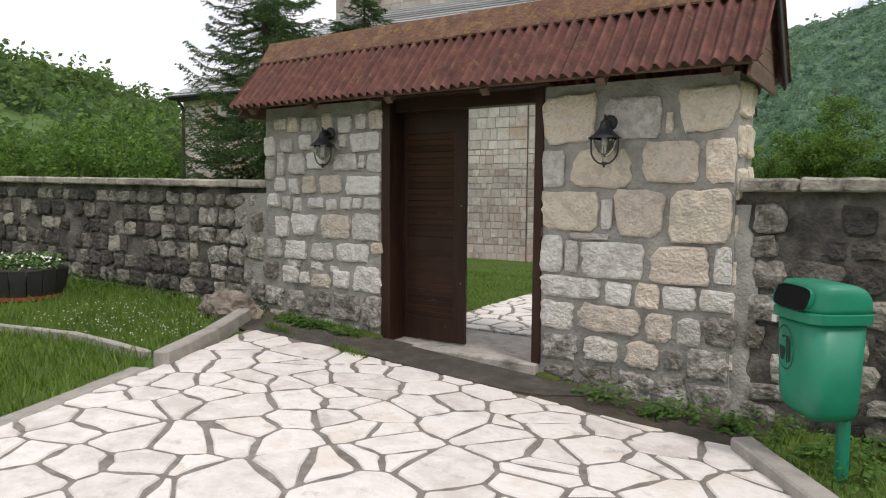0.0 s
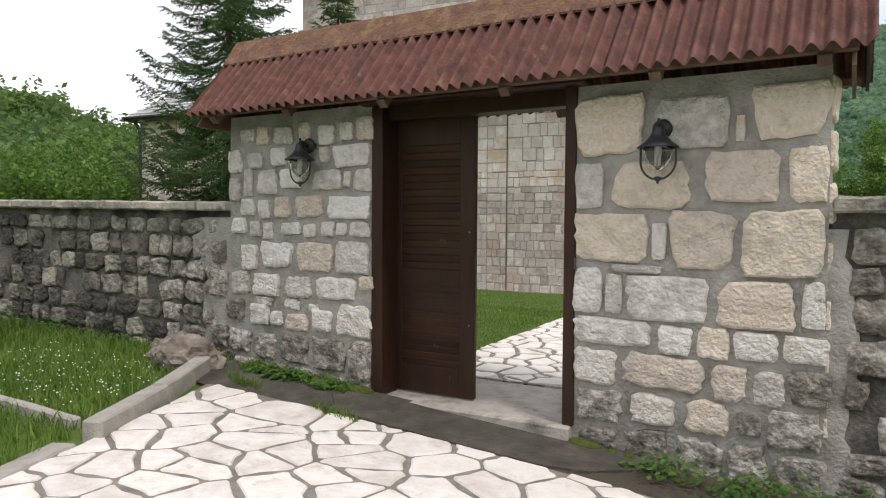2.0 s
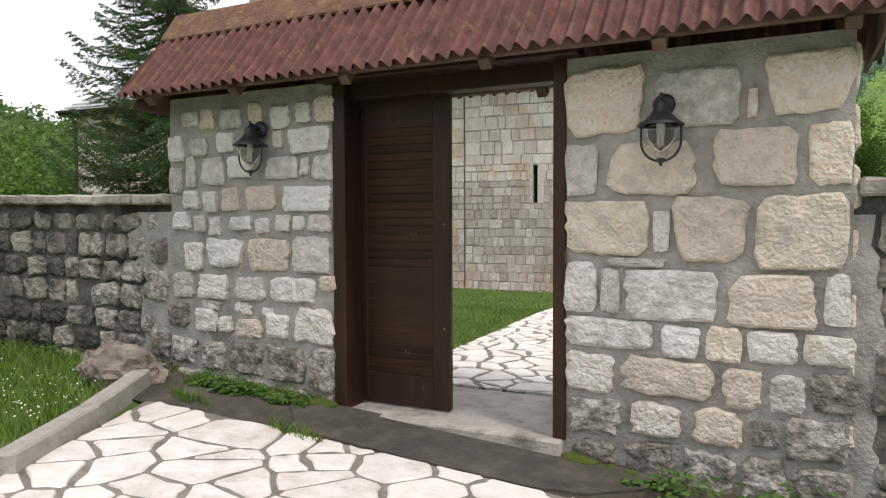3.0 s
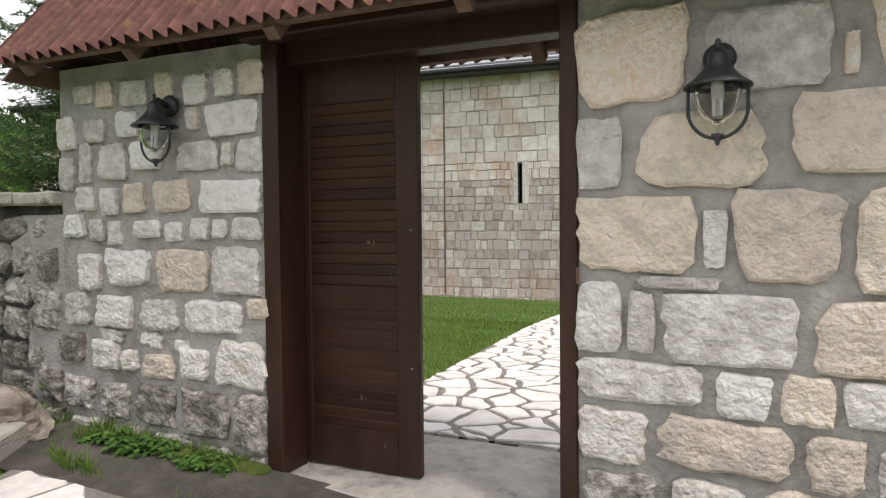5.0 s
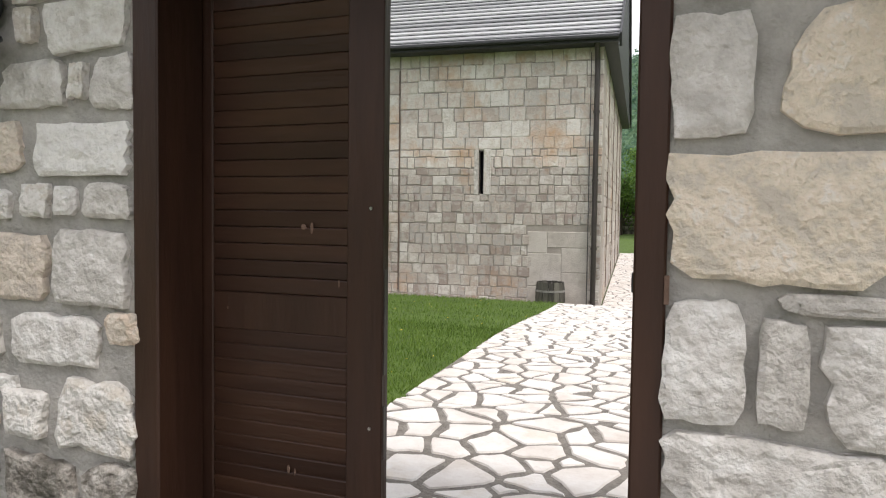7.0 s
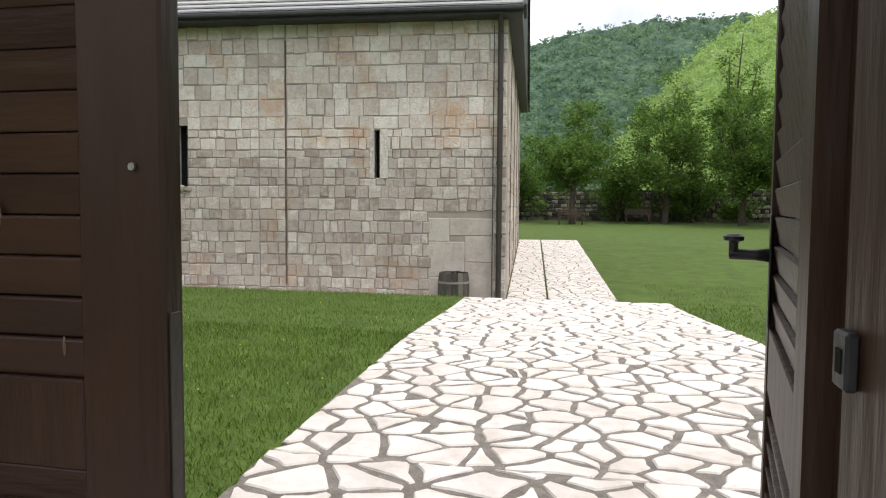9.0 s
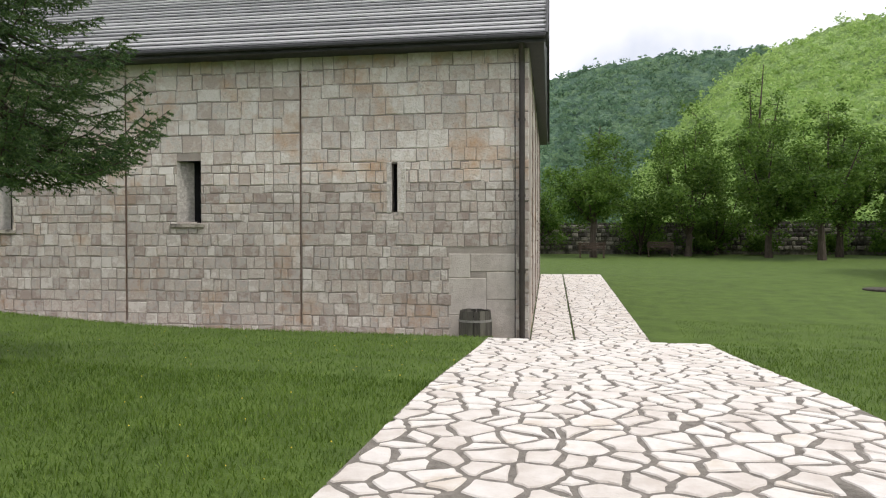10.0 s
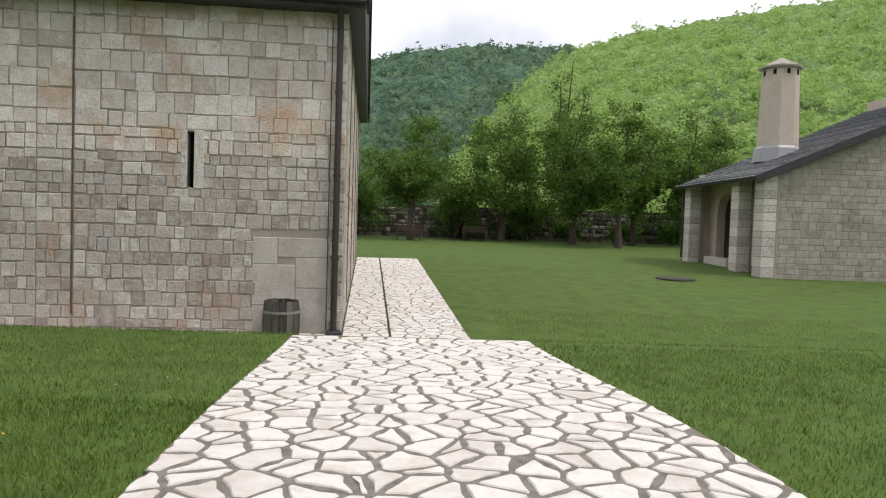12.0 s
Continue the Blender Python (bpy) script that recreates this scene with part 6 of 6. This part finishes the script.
def broadleaf(x, y, height, width, seed, fork=0.25, leaves=13000, label="green deciduous tree with an airy crown", size=0.105):
    rng = random.Random(seed)
    t = thing("tree", label, "tree", "trees on the lawn", at=pose(x, y, level(x, y) - 0.05))
    bm = bmesh.new()
    r0 = 0.022 * height
    zf = height * fork
    tube(bm, [(0, 0, 0), (rng.uniform(-0.05, 0.05), 0, zf * 0.5), (rng.uniform(-0.1, 0.1), rng.uniform(-0.1, 0.1), zf)], [r0 * 1.3, r0, r0 * 0.9], 8)
    part("trunk", bm, M_BARK, t)
    centres, spread = [], []
    for i in range(9):
        limb_bm = bmesh.new()
        a = 2.4 * i + rng.uniform(-0.4, 0.4)
        reach = width * 0.5 * rng.uniform(0.5, 0.95)
        up = height * rng.uniform(0.5, 0.95) if i else height * 0.97
        if i == 0:
            reach *= 0.2
        end = Vector((math.cos(a) * reach, math.sin(a) * reach, up - 0.1 * height * (reach / (width * 0.5))))
        start = Vector((0, 0, zf * rng.uniform(0.85, 1.0)))
        midp = start.lerp(end, 0.5) + Vector((rng.uniform(-0.2, 0.2), rng.uniform(-0.2, 0.2), -0.04 * height))
        tube(limb_bm, [start, midp, end], [r0 * 0.55, r0 * 0.3, r0 * 0.08], 6)
        for k in range(9):
            u = rng.uniform(0.42, 1.05)
            q = start.lerp(midp, u * 2) if u < 0.5 else midp.lerp(end, u * 2 - 1)
            off = Vector((rng.gauss(0, 1), rng.gauss(0, 1), rng.gauss(0, 0.8))) * width * 0.1
            centres.append((q + off)[:])
            spread.append(width * rng.uniform(0.045, 0.085))
            tube(limb_bm, [q, q + off], [r0 * 0.12, r0 * 0.04], 4)
        part("limb", limb_bm, M_BARK, t)
    v, f = leaf_cloud(centres, leaves // len(centres), size, spread, seed)
    quad_mesh("crown", v, f, M_LEAF, t)
    return t


broadleaf(-0.95, 43.2, 8.5, 5.4, 1, 0.28)
broadleaf(4.7, 45.5, 8.8, 5.2, 2, 0.16)
broadleaf(8.9, 43.5, 8.4, 4.8, 3, 0.2)
broadleaf(10.9, 40.5, 8.2, 4.6, 4, 0.26)
broadleaf(13.0, 45.0, 8.6, 4.6, 5, 0.22)
broadleaf(16.2, 44.0, 8.8, 4.6, 6, 0.2)
broadleaf(9.6, 50.5, 13.2, 4.2, 7, 0.3, 7000, "tall slender birch rising behind the other trees", 0.11)
broadleaf(1.9, 47.0, 4.6, 4.0, 8, 0.12, 6000, "low bushy tree before the rear wall")
broadleaf(-4.8, 47.5, 5.2, 4.6, 9, 0.15, 6000, "low bushy tree beside the church")
broadleaf(19.0, 47.5, 8.5, 5.5, 10, 0.2)
broadleaf(6.6, 47.6, 6.0, 4.4, 11, 0.12, 6000, "dense bushy tree before the rear wall")
rng = random.Random(12)
for i in range(5):
    px, py = 2.6 + i * 3.3 + rng.uniform(-0.8, 0.8), 47.8 + rng.uniform(-0.4, 0.4)
    cs = [(px + rng.gauss(0, 0.6), py + rng.gauss(0, 0.3), level(px, py) + 0.4 + abs(rng.gauss(0, 0.5))) for _ in range(20)]
    v, f = leaf_cloud(cs, 60, 0.12, [0.25] * 20, 40 + i)
    tagged(quad_mesh("shrub", v, f, M_LEAF), "dark green shrub at the rear wall", "shrub", "shrubs at the rear wall")
# trees behind the low wall and on the valley edge
for i, (tx, ty, th_, tw) in enumerate(((-36, 16, 6, 7), (-42, 24, 6.5, 8), (-40, 11, 5.5, 7), (-52, 17, 6, 8), (-33, 22, 5.5, 6), (-58, 28, 6.5, 9))):
    broadleaf(tx, ty, th_, tw, 60 + i, 0.15, 7000, "leafy valley tree beyond the wall", 0.15)


def wood(slope, count, crown, per, leaf, seed, material, label):
    """Leafy crowns of the trees that stand on a slope, none on its meadow."""
    r = random.Random(seed)
    co = np.empty(len(slope.data.vertices) * 3, dtype=np.float32)
    slope.data.vertices.foreach_get("co", co)
    co = co.reshape(-1, 3)
    polys = slope.data.polygons
    centres, spread = [], []
    while len(centres) < count * 3:
        p = polys[r.randrange(len(polys))]
        if p.material_index:
            continue
        x, y, z = (float(q) for q in co[p.vertices[0]])
        size = crown * r.uniform(0.6, 1.3)
        for k in range(3):
            centres.append((x + r.gauss(0, 0.3) * size, y + r.gauss(0, 0.3) * size, z + size * (0.05 + 0.22 * k)))
            spread.append(size * (0.27 - 0.06 * k))
    v, f = leaf_cloud(centres, per // 3, leaf, spread, seed)
    return tagged(quad_mesh("wood", v, f, material), label, "woodland", kind="stuff")


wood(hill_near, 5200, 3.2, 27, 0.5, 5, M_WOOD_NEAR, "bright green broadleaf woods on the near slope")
wood(hill_far, 5200, 7.0, 18, 1.5, 6, M_WOOD_FAR, "woods on the far ridge toned blue-green for haze")
wood(hill_left, 2600, 5.0, 36, 0.7, 7, M_WOOD_LEFT, "mixed green woods on the hill beyond the wall")


def spruce(x, y, height, clear, reach, seed, per):
    rng = random.Random(seed)
    t = thing("spruce", "young dark green spruce with a bare lower trunk", "tree", at=pose(x, y, level(x, y) - 0.03))
    part("trunk", tube(bmesh.new(), [(0, 0, 0), (0.02, 0.01, 0.15), (0.03, 0.0, clear), (0.0, 0.02, height * 0.6), (0, 0, height)], [0.09, 0.068, 0.058, 0.04, 0.01], 10), M_BARK, t)
    tips = []
    z = clear
    while z < height - 0.15:
        u = (z - clear) / (height - clear)
        ln = reach * (1 - u) ** 0.8 * (0.75 + 0.25 * min(1, u * 8))
        for k in range(9 if u < 0.7 else 6):
            a = rng.uniform(0, 6.283)
            l2 = ln * rng.uniform(0.65, 1.1)
            d = Vector((math.cos(a), math.sin(a), 0))
            pts = []
            for s in range(6):
                q = s / 5
                pts.append(Vector((0, 0, z)) + d * l2 * q + Vector((0, 0, (-0.34 * math.sin(q * 2.2) + 0.26 * q * q * q) * l2 * (1.1 - u))))
            part("branch", tube(bmesh.new(), pts, [0.016 * (1 - 0.15 * s) * (1.2 - u) for s in range(6)], 4), M_BARK, t)
            side = Vector((-d.y, d.x, 0))
            n_tw = max(4, int(l2 / 0.055))
            for s in range(n_tw):
                q = 0.12 + 0.9 * s / n_tw
                i0 = min(4, int(q * 5))
                p = pts[i0].lerp(pts[i0 + 1], min(1, q * 5 - i0))
                for sg in (-1, 1):
                    tl = (0.1 + 0.36 * (1 - q) * l2 / reach * 1.6) * rng.uniform(0.7, 1.2)
                    td = (d * rng.uniform(0.5, 0.9) + side * sg * rng.uniform(0.6, 1) + Vector((0, 0, rng.uniform(-0.55, 0.12)))).normalized()
                    tips.append((p, td, tl))
        z += rng.uniform(0.13, 0.2)
    r = np.random.RandomState(seed)
    P = np.array([p[0][:] for p in tips])
    D = np.array([p[1][:] for p in tips])
    L = np.array([p[2] for p in tips])
    P, D, L = np.repeat(P, per, 0), np.repeat(D, per, 0), np.repeat(L, per)
    n = len(P)
    base = P + D * (r.uniform(0.0, 1.0, n) * L)[:, None]
    nd = D * 0.75 + r.normal(0, 0.55, (n, 3))
    nd /= np.linalg.norm(nd, axis=1)[:, None]
    w = np.cross(nd, r.normal(0, 1, (n, 3)))
    w /= np.linalg.norm(w, axis=1)[:, None]
    ln = r.uniform(0.025, 0.05, (n, 1))
    v = np.stack([base - w * 0.0055, base + w * 0.0055, base + nd * ln], 1).reshape(-1, 3)
    quad_mesh("needles", v, np.arange(n * 3).reshape(n, 3), M_NEEDLE, t)
    return t


spruce(-5.77, 5.66, 5.7, 2.25, 1.9, 3, 42)
spruce(-6.1, 3.4, 7.6, 1.75, 1.75, 5, 34)


# ---- grass, weeds and moss ----
def blades(name, regions, seed, material, label, size=(0.03, 0.06), wide=0.003, category="grass"):
    """Bent grass blades in boxes (x0, x1, y0, y1, count) that pass a test."""
    r = np.random.RandomState(seed)
    pts = []
    for x0, x1, y0, y1, count, ok in regions:
        xs, ys = r.uniform(x0, x1, count), r.uniform(y0, y1, count)
        pts += [(x, y, level(x, y) - 0.02) for x, y in zip(xs, ys) if ok(x, y)]
    p = np.array(pts)
    n = len(p)
    a = r.uniform(0, 6.283, n)
    h = r.uniform(*size, n) * (0.7 + 0.6 * r.rand(n) ** 2) + 0.012
    side = np.stack([np.cos(a), np.sin(a), np.zeros(n)], 1) * wide * r.uniform(0.7, 1.5, (n, 1))
    b = r.uniform(0, 6.283, n)
    lean = np.stack([np.cos(b), np.sin(b), np.zeros(n)], 1) * (h * r.uniform(0.2, 0.9, n))[:, None]
    up = np.stack([np.zeros(n), np.zeros(n), h], 1)
    v = np.stack([p - side, p + side, p + lean * 0.35 + up * 0.6 + side * 0.7, p + lean * 0.35 + up * 0.6 - side * 0.7, p + lean + up], 1).reshape(-1, 3)
    i = np.arange(n) * 5
    f = np.concatenate([np.stack([i, i + 1, i + 2], 1), np.stack([i, i + 2, i + 3], 1), np.stack([i + 3, i + 2, i + 4], 1)])
    return tagged(quad_mesh(name, v, f, material), label, category, kind="stuff")


def left_of_path(x, y):
    return x < np.interp(y, [0.6, 2.7, 7.9, 9.6], [-0.93, -1.1, -1.36, -1.45]) + 0.03 * math.sin(y * 9)


def right_of_path(x, y):
    return x > np.interp(y, [0.6, 4.0, 6.4, 9.66], [2.35, 2.16, 1.9, 1.5]) - 0.03 * math.sin(y * 8)


blades("grass", [(-6.5, -0.85, 0.58, 6.0, 60000, left_of_path), (-12, -1.2, 6.0, 11.5, 40000, left_of_path), (1.4, 6.5, 0.6, 9.6, 42000, right_of_path), (0.9, 9, 9.7, 16, 16000, lambda x, y: x > 1.55)], 3, M_BLADE, "short mown lawn grass", (0.02, 0.045))


def in_bed(x, y):
    edge = np.interp(y, [-6.5, -3.25, -1.9, -0.28], [0.05, -1.2, -1.68, -2.42])
    return x < edge and (x < -2.5 or y < -0.3 or x < edge - 0.1)


blades("bed_grass", [(-6.5, -1.0, -3.4, 0.15, 30000, in_bed), (-3.2, -1.5, -0.5, 0.1, 2500, lambda x, y: y > -0.28 + 0.1 * math.sin(x * 7) and x < -2.35)], 4, M_BLADE, "longer grass in the bed by the wall", (0.04, 0.11), 0.004)
blades("side_grass", [(2.3, 6.0, -4.0, 0.05, 9000, lambda x, y: x > np.interp(y, [-4, -1.6, -0.7, 0.05], [5.0, 3.15, 2.5, 2.3]))], 6, M_BLADE, "rough grass round the bin post", (0.04, 0.12), 0.004)
blades("gap_grass", [(-2.1, -0.9, -0.36, 0.0, 2600, lambda x, y: y > -0.2 + 0.12 * math.sin(x * 3.1) and x < -0.95), (-2.3, -0.45, -0.75, -0.3, 5000, lambda x, y: abs(y + 0.36 + 0.16 * (x + 2.3)) < 0.045 * max(0.0, math.sin(x * 6.3)) ** 0.7)], 9, M_BLADE, "tufts of grass at the foot of the pier", (0.04, 0.12), 0.004)

rng = random.Random(15)
wv, wf = [], []


def weed(x, y, h, n):
    z0 = level(x, y) - 0.02
    for i in range(n):
        a = rng.uniform(0, 6.283)
        r = h * rng.uniform(0.1, 0.8)
        c = Vector((x + math.cos(a) * r, min(y + math.sin(a) * r, -0.035), z0 + h * rng.uniform(0.25, 1.0)))
        nrm = Vector((math.cos(a) * 0.5, math.sin(a) * 0.5 - 0.2, 0.9)).normalized()
        t = Vector((math.cos(a), math.sin(a), -0.3)).normalized()
        s = nrm.cross(t).normalized()
        w = rng.uniform(0.009, 0.022)
        k = len(wv)
        wv.extend([c - t * w, c - t * w * 0.2 + s * w * 0.8, c + t * w * 0.9 + s * w * 0.3, c + t * w * 1.2, c + t * w * 0.9 - s * w * 0.3, c - t * w * 0.2 - s * w * 0.8])
        wf.append((k, k + 1, k + 2, k + 3, k + 4, k + 5))


for i in range(40):
    x = rng.uniform(1.15, 3.4)
    weed(x, rng.uniform(-0.42, -0.08) if x < 2.4 else rng.uniform(-0.7, -0.05), rng.uniform(0.06, 0.2), 40)
for i in range(26):
    weed(rng.uniform(-2.0, -0.95), rng.uniform(-0.22, -0.06), rng.uniform(0.05, 0.12), 44)
for i in range(50):
    weed(rng.uniform(-7.5, -2.5), rng.uniform(-0.25, 0.0), rng.uniform(0.08, 0.22), 14)
for i in range(20):
    weed(rng.uniform(2.6, 4.2), rng.uniform(-1.2, -0.3), rng.uniform(0.1, 0.25), 22)
tagged(raw("weeds", wv, wf, M_WEED), "leafy green weeds along the wall foot", "weeds", kind="stuff")
# clover heads and buttercups in the lawn
fv, ff, yv, yf = [], [], [], []
for i in range(420):
    white = i < 220
    x, y = (rng.uniform(-4.2, -2.2), rng.uniform(-1.7, -0.5)) if white else (rng.uniform(-6.5, -1.2), rng.uniform(1.5, 9))
    z = level(x, y) + rng.uniform(0.03, 0.08)
    dst, df = (fv, ff) if white else (yv, yf)
    if not white and rng.random() > 0.4:
        continue
    k, w = len(dst), rng.uniform(0.005, 0.009)
    dst += [(x - w, y, z), (x, y - w, z), (x + w, y, z), (x, y + w, z), (x, y, z + w)]
    df += [(k, k + 1, k + 4), (k + 1, k + 2, k + 4), (k + 2, k + 3, k + 4), (k + 3, k, k + 4)]
tagged(raw("clover_flowers", fv, ff, M_FLOWER), "tiny white clover heads in the grass", "flowers", kind="stuff")
tagged(raw("buttercups", yv, yf, M_YELLOW), "tiny yellow flowers in the lawn", "flowers", kind="stuff")

# moss cushions at the foot of the piers
mb = bmesh.new()
for i in range(26):
    x = rng.uniform(-1.6, -0.86) if i < 18 else rng.uniform(0.8, 1.2)
    y = rng.uniform(-0.1, -0.02)
    r = rng.uniform(0.025, 0.06)
    bmesh.ops.create_icosphere(mb, subdivisions=2, radius=1.0, matrix=Matrix.Translation((x, y, outside_level(x, y) + 0.015)) @ Matrix.Diagonal((r * 1.4, r * 0.9, r * 0.7, 1)))
for v in mb.verts:
    v.co += Vector((0, 0, 0.02 * noise.noise(v.co * 40)))
tagged(part("moss", mb, M_MOSS, None, smooth=True), "yellow-green moss cushions at the pier foot", "moss", kind="stuff")
